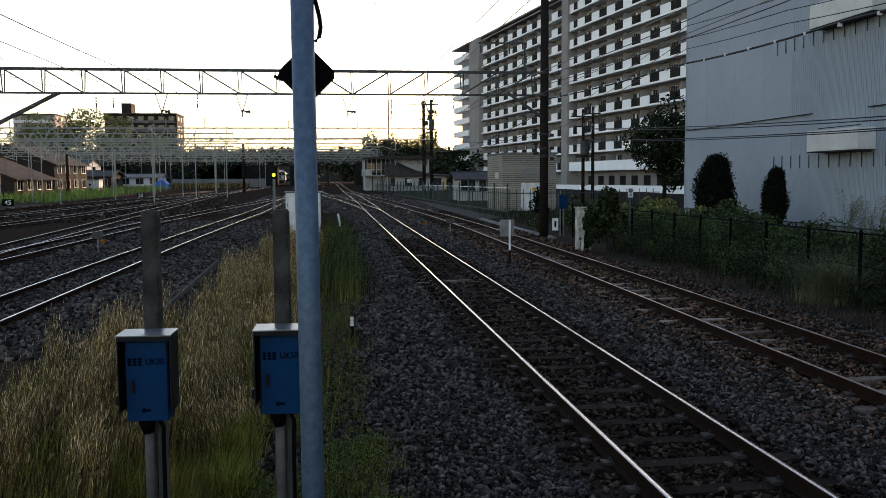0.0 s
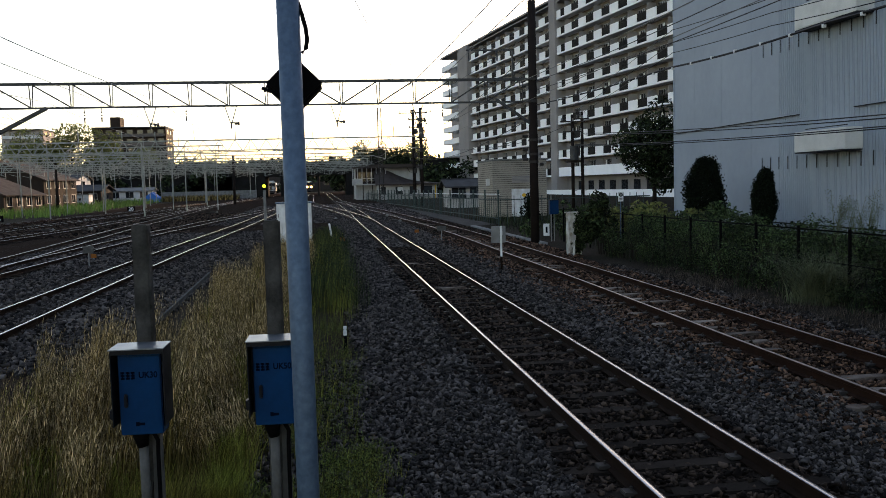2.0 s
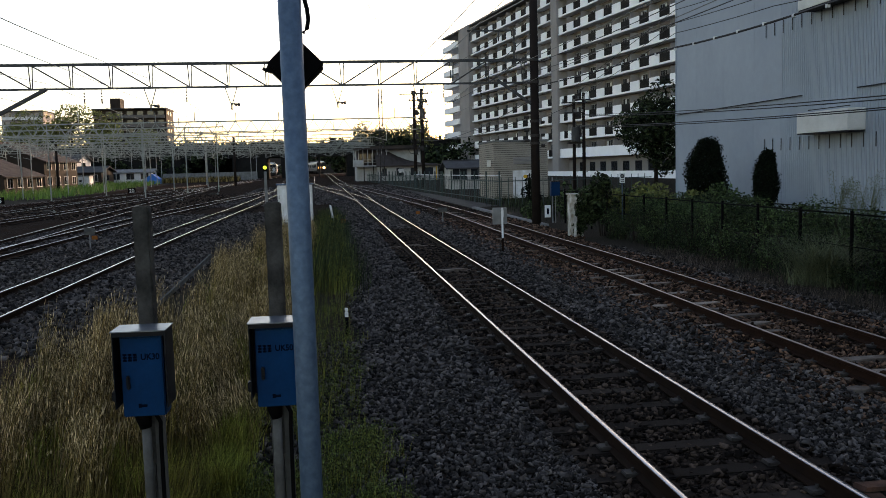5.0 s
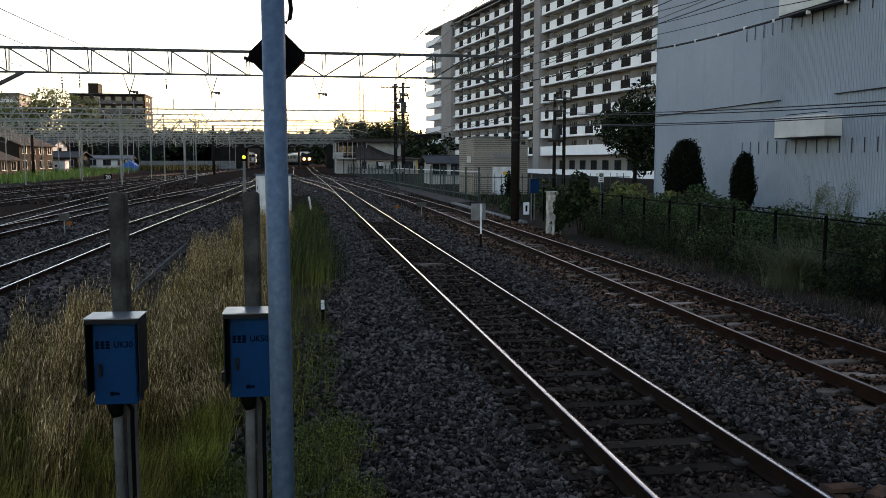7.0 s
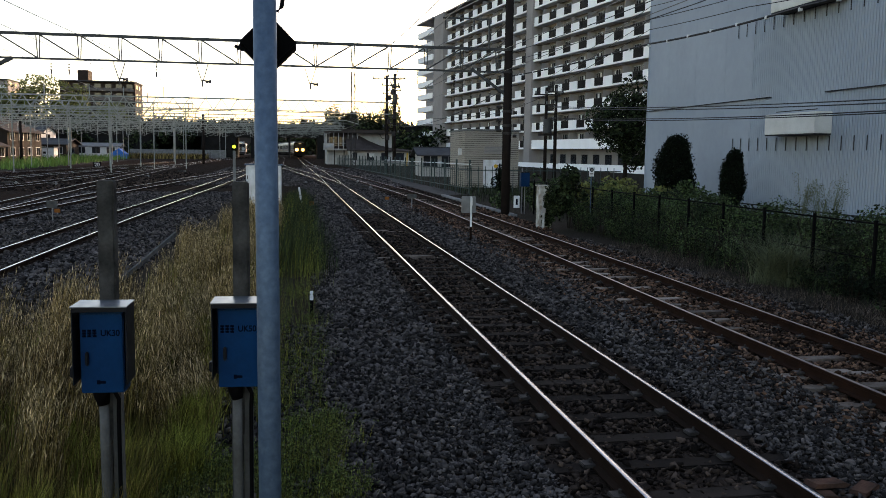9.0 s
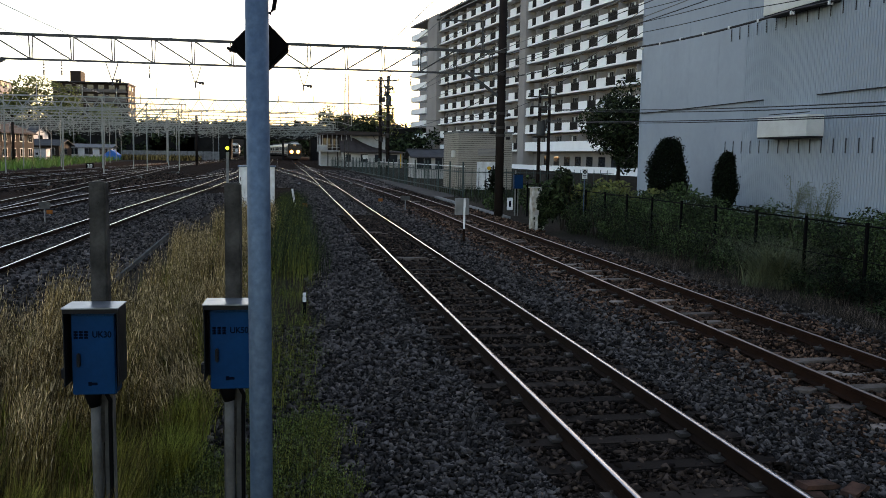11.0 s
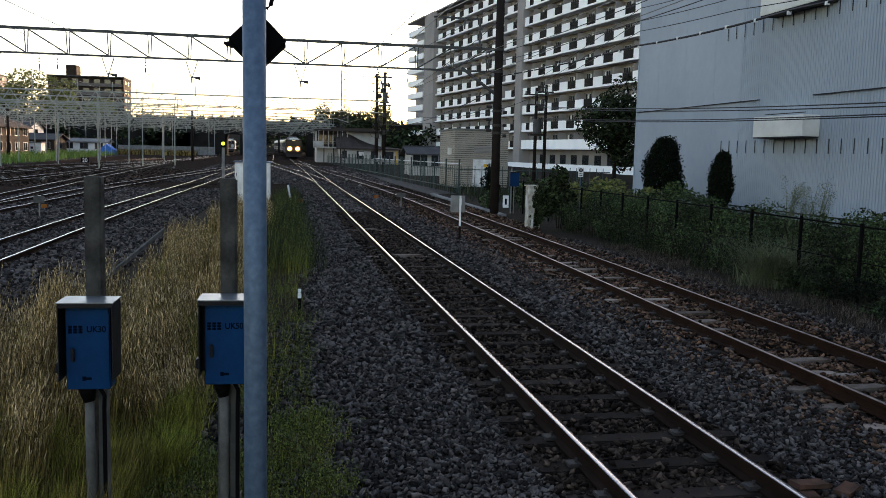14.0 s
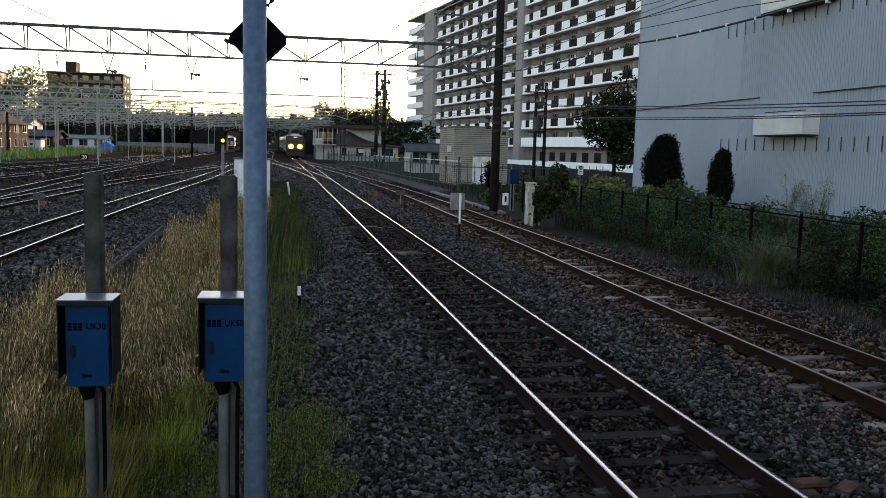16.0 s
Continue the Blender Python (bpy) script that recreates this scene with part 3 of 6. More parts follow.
def dry_patch(x0, x1, y0, y1, n, height, lean=0.12, green=0.35):
    """Tall stalks in tufts of differing height, each hung with small pale spikelets, over a tangle of blades."""
    p = scatter(n, x0, x1, y0, y1, 0.075)
    thin = np.sin(p[:, 0] * 5.1 + 2.0 * np.sin(p[:, 1] * 1.7)) + np.sin(p[:, 1] * 4.3 + p[:, 0] * 2.2)
    p = p[thin + RNG.normal(0, 0.3, n) > -0.3]
    n = len(p)
    tuft = 0.8 + 0.34 * np.sin(p[:, 0] * 4.7 + 1.3 * np.sin(p[:, 1] * 2.1)) * np.cos(p[:, 1] * 2.9)
    h = height * tuft * RNG.uniform(0.6, 1.12, n)
    _, tips, out = blades("dry_grass", p, h, 0.0034, DRY, 0.13, 4, "tall dry straw-coloured grass between the tracks", (lean, 0.0))
    k = 5
    s = RNG.uniform(0.5, 1.02, (n, k))[:, :, None]
    c = p[:, None] + out[:, None] * s * s + np.array([0, 0, 1.0]) * (h[:, None, None] * (s - 0.12 * s * s)) + RNG.normal(0, 0.008, (n, k, 3))
    d = RNG.normal(0, 0.2, (n, k, 3)) + out[:, None] * 0.8 / np.maximum(h, 0.1)[:, None, None] + np.array([0, 0, 1.0])
    d /= np.linalg.norm(d, axis=2, keepdims=True)
    side = np.cross(d, RNG.normal(size=(n, k, 3)))
    side *= RNG.uniform(0.0012, 0.003, (n, k, 1)) / np.linalg.norm(side, axis=2, keepdims=True)
    long = RNG.uniform(0.018, 0.05, (n, k, 1))
    v = np.stack([c - d * long, c + side, c + d * long, c - side], 2).reshape(-1, 3)
    tagged(new("seed_heads", quick_mesh("seed_heads", v, np.arange(n * k)[:, None] * 4 + np.arange(4)[None], SEED)), "small pale spikelets of the dry grass", "grass", kind="stuff")
    blades("dry_grass", scatter(n // 4, x0, x1, y0, y1, 0.1), height * 0.45, 0.003, DRY, 0.6, 3, "tangled straw-coloured grass blades")
    blades("green_grass", scatter(int(n * green), x0, x1, y0, y1, 0.1), height * 0.4, 0.004, GRASS, 0.45, 3, "green grass between the dry stalks")


def low_weeds(x0, x1, y0, y1, stems, height, label):
    """Small-leaved weeds: thin stems in patches, each with leaves all the way up."""
    p = np.concatenate([scatter(stems // 2, x0, x1, y0, y1), scatter(stems - stems // 2, x0, x1, y0, y1, 0.12)])
    n = len(p)
    h = height * RNG.uniform(0.35, 1.1, n)
    _, tips, out = blades("weed_stems", p, h, 0.002, GRASS, 0.3, 2, label)
    k = 9
    s = RNG.uniform(0.15, 1.0, (n, k))[:, :, None]
    c = p[:, None] + out[:, None] * s * s + np.array([0, 0, 1.0]) * h[:, None, None] * s + RNG.normal(0, 0.012, (n, k, 3))
    tagged(new("weed_leaves", leaf_mesh("weed_leaves", c.reshape(-1, 3), 0.0085, LEAF_WEED, -0.3)), label, "weeds", kind="stuff")


dry_patch(-2.9, -1.25, 5.9, 8.2, 5600, 1.2, 0.14)
dry_patch(-3.3, -1.3, 8.2, 11.0, 4600, 1.2, 0.12)
dry_patch(-1.3, -0.72, 6.8, 9.0, 1700, 1.1, -0.18)
dry_patch(-1.3, -0.35, 9.0, 11.5, 2300, 1.1, -0.12)
dry_patch(-2.3, -0.35, 11.5, 19.0, 7500, 1.0, 0.08)
dry_patch(-2.1, -0.4, 19.0, 36.0, 6000, 0.9, 0.05)
blades("green_grass", scatter(8500, -2.6, -0.98, 4.2, 6.6, 0.055), 0.46, 0.003, GRASS, 0.35, 3, "yellow-green grass in front of the dry patch")
blades("dry_grass", scatter(1500, -2.6, -1.0, 4.4, 6.4, 0.08), 0.6, 0.0026, DRY, 0.4, 3, "straw stalks among the green grass")
blades("green_grass", scatter(3000, -1.0, -0.55, 5.6, 7.6, 0.08), 0.4, 0.003, GRASS, 0.5, 3, "green grass round the cable boxes")
blades("green_grass", scatter(3200, -0.95, -0.1, 4.2, 6.4, 0.05), 0.28, 0.003, GRASS, 0.6, 3, "short green grass round the posts")
blades("green_grass", scatter(3500, -2.7, -0.1, 7.0, 11.0, 0.12), 0.36, 0.004, GRASS, 0.6, 3, "green grass under the dry stalks")
low_weeds(-1.0, -0.1, 4.2, 6.6, 2600, 0.28, "small-leaved green weeds round the posts")
low_weeds(-0.12, 0.36, 3.8, 7.5, 1900, 0.23, "small-leaved green weeds at the ballast edge")
low_weeds(-0.4, 0.3, 7.5, 15.0, 1300, 0.26, "small-leaved green weeds at the ballast edge")
low_weeds(-0.35, 0.5, 15.0, 40.0, 2600, 0.8, "knee-high green weeds along the ballast edge")
blades("green_weeds", scatter(3600, -0.3, 0.55, 17.0, 42.0, 0.2), 0.85, 0.007, LEAF_DARK, 0.4, 3, "knee-high green weeds along the ballast edge")
stones("ballast_stones", -1.1, 0.35, 4.0, 12.0, 420, 0.024, STONE)

# ---------- near things: steel pole and cable boxes ----------


def steel_pole():
    root = thing("steel_pole", pose(-0.098, 3.4, 0.0), "galvanised round steel pole close to the camera", "pole")
    part("shaft", Shape().tube([(0, 0, -0.1), (-0.004, 0, 1.6), (-0.012, 0, 3.6)], 0.0435, 32), GALV, root, smooth=True)
    part("base_plate", Shape().soft_box(-0.12, 0.12, -0.12, 0.12, -0.03, 0.0, 0.004), GALV, root)
    lamp = part("speaker_box", Shape().soft_box(-0.082, 0.082, -0.05, 0.08, -0.082, 0.082, 0.012), BLACK, root, "square black box set on its corner", m=pose(0.0, 0.14, 2.762, 0, 45, 0))
    part("bracket", Shape().box(-0.03, 0.03, 0.03, 0.1, 2.74, 2.79), BLACK, root)
    part("wing_bolt", Shape().bar((-0.125, 0.1, 2.75), (-0.09, 0.1, 2.735), 0.012).bar((-0.115, 0.1, 2.735), (-0.1, 0.1, 2.765), 0.008), BLACK, root)
    part("cable", Shape().tube([(0.036, 0.0, 2.868), (0.052, 0.0, 2.885), (0.058, 0.0, 2.92), (0.054, 0.0, 2.96), (0.042, 0.0, 3.01), (0.02, 0.0, 3.08)], 0.0085, 10), BLACK, root, "black cable looping into the pole")
    return root


steel_pole()


def text_mesh(body, size, material, depth=0.0006):
    """Raised lettering, middle at the origin, standing in the x-z plane."""
    cu = bpy.data.curves.new("lettering", "FONT")
    cu.body, cu.size, cu.extrude, cu.align_x, cu.align_y = body, size, depth, "CENTER", "CENTER"
    cu.offset = 0.0012
    ob = bpy.data.objects.new("lettering", cu)
    scene.collection.objects.link(ob)
    me = bpy.data.meshes.new_from_object(ob.evaluated_get(bpy.context.evaluated_depsgraph_get()))
    bpy.data.objects.remove(ob)
    me.transform(Matrix.Rotation(radians(90), 4, "X"))
    me.materials.clear()
    me.materials.append(material)
    return me


def cable_box(x, y, z, number, lean, turn):
    """A hooded blue box on a timber post; z: the height of the box's foot."""
    root = thing("cable_box", pose(x, y, 0.0, 0, lean, turn), "blue steel cable box with grey lid on a timber post", "electric box", "cable boxes by the track")
    w, h, d = 0.23, 0.455, 0.14
    part("timber_post", Shape().soft_box(-0.045, 0.045, d + 0.012, d + 0.1, 0.7, 2.18, 0.008).tube([(0.0, d + 0.005, 2.06), (0.0, d + 0.02, 2.06)], 0.012, 8), TIMBER, root)
    part("lower_post", Shape().soft_box(-0.062, 0.0, d + 0.02, d + 0.1, -0.3, z - 0.05, 0.006).soft_box(0.008, 0.058, d + 0.01, d + 0.09, -0.3, z + 0.05, 0.006), POST_GREY, root, "grey concrete foot strapped to the post")
    part("strap", Shape().box(-0.07, 0.066, d + 0.0, d + 0.11, 0.28, 0.31), IRON, root)
    body = part("body", Shape().soft_box(-w / 2, w / 2, 0.0, d, z, z + h, 0.006), BLUE, root)
    part("door", Shape().soft_box(-w / 2 + 0.004, w / 2 - 0.004, -0.008, 0.006, z + 0.004, z + h - 0.012, 0.003), BLUE, root)
    part("handle", Shape().soft_box(-0.085, -0.067, -0.03, -0.006, z + 0.16, z + 0.235, 0.005), HOOD, root, "dark swing handle")
    part("lock", Shape().soft_box(-0.022, 0.018, -0.012, -0.006, z + 0.055, z + 0.07, 0.002).box(-0.03, -0.012, -0.011, -0.007, z + 0.052, z + 0.075), INK, root)
    hood = Shape()
    hood.box(-0.142, -0.137, -0.06, d + 0.005, z + 0.06, z + h + 0.03).box(0.137, 0.142, -0.06, d + 0.005, z + 0.06, z + h + 0.03)
    hood.box(-0.137, -w / 2 - 0.001, d - 0.06, d, z + 0.06, z + h).box(w / 2 + 0.001, 0.137, d - 0.06, d, z + 0.06, z + h)
    hood.box(-0.137, 0.137, -0.06, -0.055, z + h + 0.006, z + h + 0.03)
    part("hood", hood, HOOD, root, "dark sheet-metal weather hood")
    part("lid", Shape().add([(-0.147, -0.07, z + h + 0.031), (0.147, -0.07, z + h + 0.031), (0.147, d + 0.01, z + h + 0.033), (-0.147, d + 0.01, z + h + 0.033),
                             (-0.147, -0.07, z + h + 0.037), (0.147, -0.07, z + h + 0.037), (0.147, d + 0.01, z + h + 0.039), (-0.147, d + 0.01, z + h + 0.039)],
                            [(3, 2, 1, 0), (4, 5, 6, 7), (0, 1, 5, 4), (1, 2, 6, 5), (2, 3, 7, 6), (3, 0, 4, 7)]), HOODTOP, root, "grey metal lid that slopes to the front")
    part("side_latch", Shape().soft_box(-0.16, -0.138, -0.05, 0.0, z + 0.1, z + 0.16, 0.006), HOOD, root)
    part("gland", Shape().tube([(-0.03, 0.09, z + 0.01), (-0.03, 0.09, z - 0.04), (-0.02, 0.09, z - 0.09)], 0.055, 12, 0.032), BLACK, root, "black rubber cable gland", True)
    part("cable", Shape().tube([(-0.02, 0.09, z - 0.06), (-0.022, 0.1, z - 0.4), (-0.02, 0.12, -0.2)], 0.026, 10), POST_GREY, root, smooth=True)
    part("side_cable", Shape().tube([(0.03, 0.09, z - 0.0), (0.06, 0.09, z - 0.06), (0.055, 0.1, z - 0.14), (0.05, 0.12, -0.1)], 0.012, 8), BLACK, root)
    part("marking", text_mesh(number, 0.05, INK), None, root, "black stencilled marking", m=pose(0.046, -0.0086, z + 0.335) @ Matrix.Diagonal((0.86, 1, 0.95, 1)))
    for i in range(3):
        bars = Shape()
        for j in range(3):
            bars.box(-0.1 + i * 0.027, -0.079 + i * 0.027, -0.0092, -0.0078, z + 0.314 + j * 0.0155, z + 0.326 + j * 0.0155)
        bars.box(-0.092 + i * 0.027, -0.087 + i * 0.027, -0.0092, -0.0078, z + 0.314, z + 0.357)
        part("marking_bar", bars, INK, root, "black stencilled bar")
    return root


cable_box(-1.04, 4.95, 1.02, "UK30", 0.0, -2.0)
cable_box(-0.31, 4.95, 1.03, "UK50", 0.0, -2.0)

# ---------- overhead line structures ----------


def gantry(y, x0, x1, z_low, z_high, step, columns, material, zig, hangers=(), label=""):
    """A lattice beam across the tracks on columns, with V-shaped drop brackets."""
    z = rise(y)
    root = thing("line_gantry", pose(0, y, z), label or "grey steel lattice gantry carrying the overhead wires", "gantry", "gantries across the yard")
    thick = 0.075 if zig else 0.07
    part("top_chord", Shape().bar((x0, 0, z_high), (x1 + 0.4, 0, z_high), 0.04 + thick, 0.03 + thick), material, root)
    part("bottom_chord", Shape().bar((x0, 0, z_low), (x1 + 0.4, 0, z_low), thick, thick), material, root)
    n = max(2, round((x1 - x0) / step))
    for i in range(n + 1):
        x = x0 + (x1 - x0) * i / n
        nxt = x0 + (x1 - x0) * min(i + 1, n) / n
        if zig:
            part("lattice_bar", Shape().bar((x, 0, z_low), ((x + nxt) / 2, 0, z_high), 0.06).bar(((x + nxt) / 2, 0, z_high), (nxt, 0, z_low), 0.06), material, root)
        else:
            part("lattice_post", Shape().bar((x - 0.03, 0, z_low), (x - 0.07, 0, z_high), 0.035).bar((x + 0.03, 0, z_low), (x + 0.07, 0, z_high), 0.035), material, root)
            if i < n:
                a, b = ((x, 0, z_high), (nxt, 0, z_low)) if x < 0 else ((x, 0, z_low), (nxt, 0, z_high))
                part("lattice_brace", Shape().bar(a, b, 0.05), material, root)
    for x, w in columns:
        part("column", Shape().tube([(x, 0, -0.5), (x, 0, z_high + 0.5)], w, 12), material, root)
    for x in hangers:
        part("drop_bracket", Shape().bar((x - 0.22, 0, z_low), (x, 0, z_low - 0.72), 0.03).bar((x + 0.22, 0, z_low), (x, 0, z_low - 0.72), 0.03).bar((x, 0, z_low - 0.62), (x + 0.3, 0, z_low - 0.66), 0.05).tube([(x, 0, z_low - 0.6), (x, 0, z_low - 0.85)], 0.03, 6), material, root)
        part("insulator", Shape().tube([(x + 0.12, 0, z_low - 0.66), (x + 0.2, 0, z_low - 0.66)], 0.05, 8).tube([(x + 0.22, 0, z_low - 0.66), (x + 0.3, 0, z_low - 0.66)], 0.06, 8), IRON, root, "dark ribbed insulator")
    if zig:
        for x in np.arange(x0 + 1.5, x1, 3.1):
            k = random.uniform(-0.4, 0.4)
            part("registration_arm", Shape().bar((x + k, 0, z_low), (x + k, 0, z_low - 0.9), 0.05).bar((x + k, 0, z_low - 0.85), (x + k + random.choice((-1.1, 1.1)), 0, z_low - 0.55), 0.045), material, root)
            part("wire_support", Shape().bar((x - k, 0, z_high), (x - k, 0, z_high + random.uniform(0.4, 1.0)), 0.06), material, root)
    return root


gantry(33.6, -15.86, 7.76, 5.54, 6.40, 1.39, [], GANTRY, False, (-6.19, -3.29, 0.62, 3.7), "grey lattice gantry over the near tracks")
gantry(73.0, -30.0, 7.4, 5.5, 6.45, 1.25, [(-28, 0.1)], GANTRY_GREEN, True, (-13.4, -5.0, 2.7), "pale green lattice gantry across the whole yard")
for gy, gx0, gx1 in ((84.0, -36, -9.5), (96.0, -34, 4.5), (104.0, -40, -11), (112.0, -38, 6), (126.0, -44, 7), (140.0, -46, 7), (156.0, -48, 8), (172.0, -50, 8), (186.0, -50, 9)):
    cols = [(x, 0.06) for x in np.arange(gx0 + 3, -12, 8.3)] + ([(gx1, 0.09)] if gy > 150 else [])
    gantry(gy, gx0, gx1, 5.3, 6.5, 2.0, cols, GANTRY_GREEN, True, (-13.6, -5.3, 1.6), "pale green gantry with the overhead wires of the yard")


def stays():
    """The raking end brackets of the near gantry."""
    root = thing("gantry_leg", pose(-12.0, 33.6, 0), "grey raking lattice leg of the near gantry", "gantry")
    part("raker", Shape().bar((2.2, 0, 5.54), (0.0, 0, 4.4), 0.16, 0.12).bar((0.0, 0, 4.4), (-1.2, 0, 3.4), 0.16, 0.12), GANTRY, root)
    part("column", Shape().tube([(-1.2, 0, -0.3), (-1.2, 0, 6.8)], 0.17, 12), POLE_CONC, root)


stays()
for hx in (-8.5, -7.9, -4.9, 4.65, 6.1):
    root = thing("hanging_insulator", pose(hx, 33.6, 5.5), "dark insulator hanging under the gantry", "insulator", "insulators under the gantry")
    part("hook", Shape().tube([(0, 0, 0.0), (0, 0, -0.14)], 0.012, 6), IRON, root)
    for k in range(3):
        part("ribbed_disc", Shape().tube([(0, 0, -0.12 - k * 0.1), (0, 0, -0.17 - k * 0.1)], 0.038, 8, 0.028), IRON, root)
    part("clamp", Shape().tube([(0, 0, -0.37), (0, 0, -0.5)], 0.025, 6), IRON, root)


def concrete_pole():
    root = thing("catenary_pole", pose(8.2, 33.6, 0), "dark round concrete catenary pole beside the siding", "pole")
    part("shaft", Shape().tube([(0, 0, -0.2), (0.0, 0, 4), (0.02, 0, 9.4)], 0.175, 20, 0.15), POLE_CONC, root, smooth=True)
    for z in (4.05, 5.55, 6.4, 3.5, 3.2):
        part("band", Shape().tube([(0, 0, z - 0.05), (0, 0, z + 0.05)], 0.185, 20), IRON, root)
    part("strut", Shape().bar((-0.1, 0, 4.7), (-1.46, 0, 5.65), 0.1), GANTRY, root, "grey raking strut")
    part("bracket_arm", Shape().bar((-2.6, -0.12, 7.5), (-0.8, -0.12, 7.5), 0.06).bar((-0.8, -0.12, 6.4), (-0.8, -0.12, 7.5), 0.07).bar((-2.5, -0.12, 7.1), (-2.5, -0.12, 7.5), 0.05).bar((-1.4, -0.12, 7.1), (-1.4, -0.12, 7.5), 0.05), GANTRY, root)
    for z in (3.3, 3.7, 4.2):
        part("insulator", Shape().tube([(-0.45, -0.1, z), (-0.25, -0.1, z)], 0.06, 8).tube([(0.22, -0.1, z - 0.2), (0.36, -0.1, z - 0.2)], 0.06, 8), IRON, root, "dark ribbed insulator")
    part("number_plate", Shape().soft_box(0.28, 0.52, -0.25, -0.22, 0.3, 0.78, 0.01), WHITE, root, "small white plate with a dark mark")
    part("plate_mark", Shape().box(0.36, 0.44, -0.256, -0.251, 0.42, 0.66), INK, root)
    part("hazard_lamp", Shape().tube([(-0.45, -0.1, 1.92), (-0.45, -0.2, 1.92)], 0.07, 12), YELLOW, root)


concrete_pole()


def wire(name, points, r, material, label, sag=0.0, n=14, category="wire"):
    sh = Shape()
    pts = []
    for a, b in zip(points, points[1:]):
        a, b = Vector(a), Vector(b)
        for k in range(n):
            t = k / n
            p = a.lerp(b, t)
            p.z -= sag * 4 * t * (1 - t)
            pts.append(p)
    pts.append(Vector(points[-1]))
    sh.tube(pts, r, 5, caps=False)
    return tagged(part(name, sh, material), label, category, "overhead wires")


for x_near, x_far in ((2.8, 2.0), (-5.85, -5.6), (6.2, 5.0), (-9.8, -8.0), (-13.5, -14.0)):
    ys = (-12, 33.6, 73, 112, 156, 200)
    xs = [x_near + (x_far - x_near) * max(0, (y - 40)) / 160 for y in ys]
    wire("contact_wire", [(x, y, 4.85 + rise(y)) for x, y in zip(xs, ys)], 0.008, GREYWIRE, "thin taut contact wire above a track", 0.0, 2)
    wire("messenger_wire", [(x, y, 5.75 + rise(y)) for x, y in zip(xs, ys)], 0.010, GREYWIRE, "thin sagging messenger wire above a track", 0.45, 12)

# heavy feeders on the pole line by the siding
wire("feeder_cable", [(8.3, 33.6, 5.4), (9.0, 21.75, 5.24), (9.0, 14.75, 5.07), (9.0, 5, 5.0), (9, -6, 5.1)], 0.024, WIRE, "thick black bundled cable with pale clips", 0.06)
wire("feeder_cable", [(8.3, 33.6, 6.3), (8.2, 10, 6.0), (8.2, -6, 6.4)], 0.012, WIRE, "black overhead feeder wire", 0.15)
wire("feeder_cable", [(8.4, 33.6, 6.0), (8.7, 10, 5.7), (8.7, -6, 6.0)], 0.012, WIRE, "black overhead feeder wire", 0.15)
wire("feeder_cable", [(8.3, 33.6, 4.35), (8.6, 73, 4.9), (10.3, 97, 6.2)], 0.016, WIRE, "black overhead feeder wire", 0.5)
wire("feeder_cable", [(8.3, 33.6, 6.9), (8.6, 73, 7.2), (10.3, 97, 9.0)], 0.012, WIRE, "black overhead feeder wire", 0.5)
wire("feeder_cable", [(8.3, 33.6, 8.2), (5, 73, 8.2), (3, 112, 8.2)], 0.010, WIRE, "black overhead feeder wire", 0.4)

# ---------- grey warehouse ----------


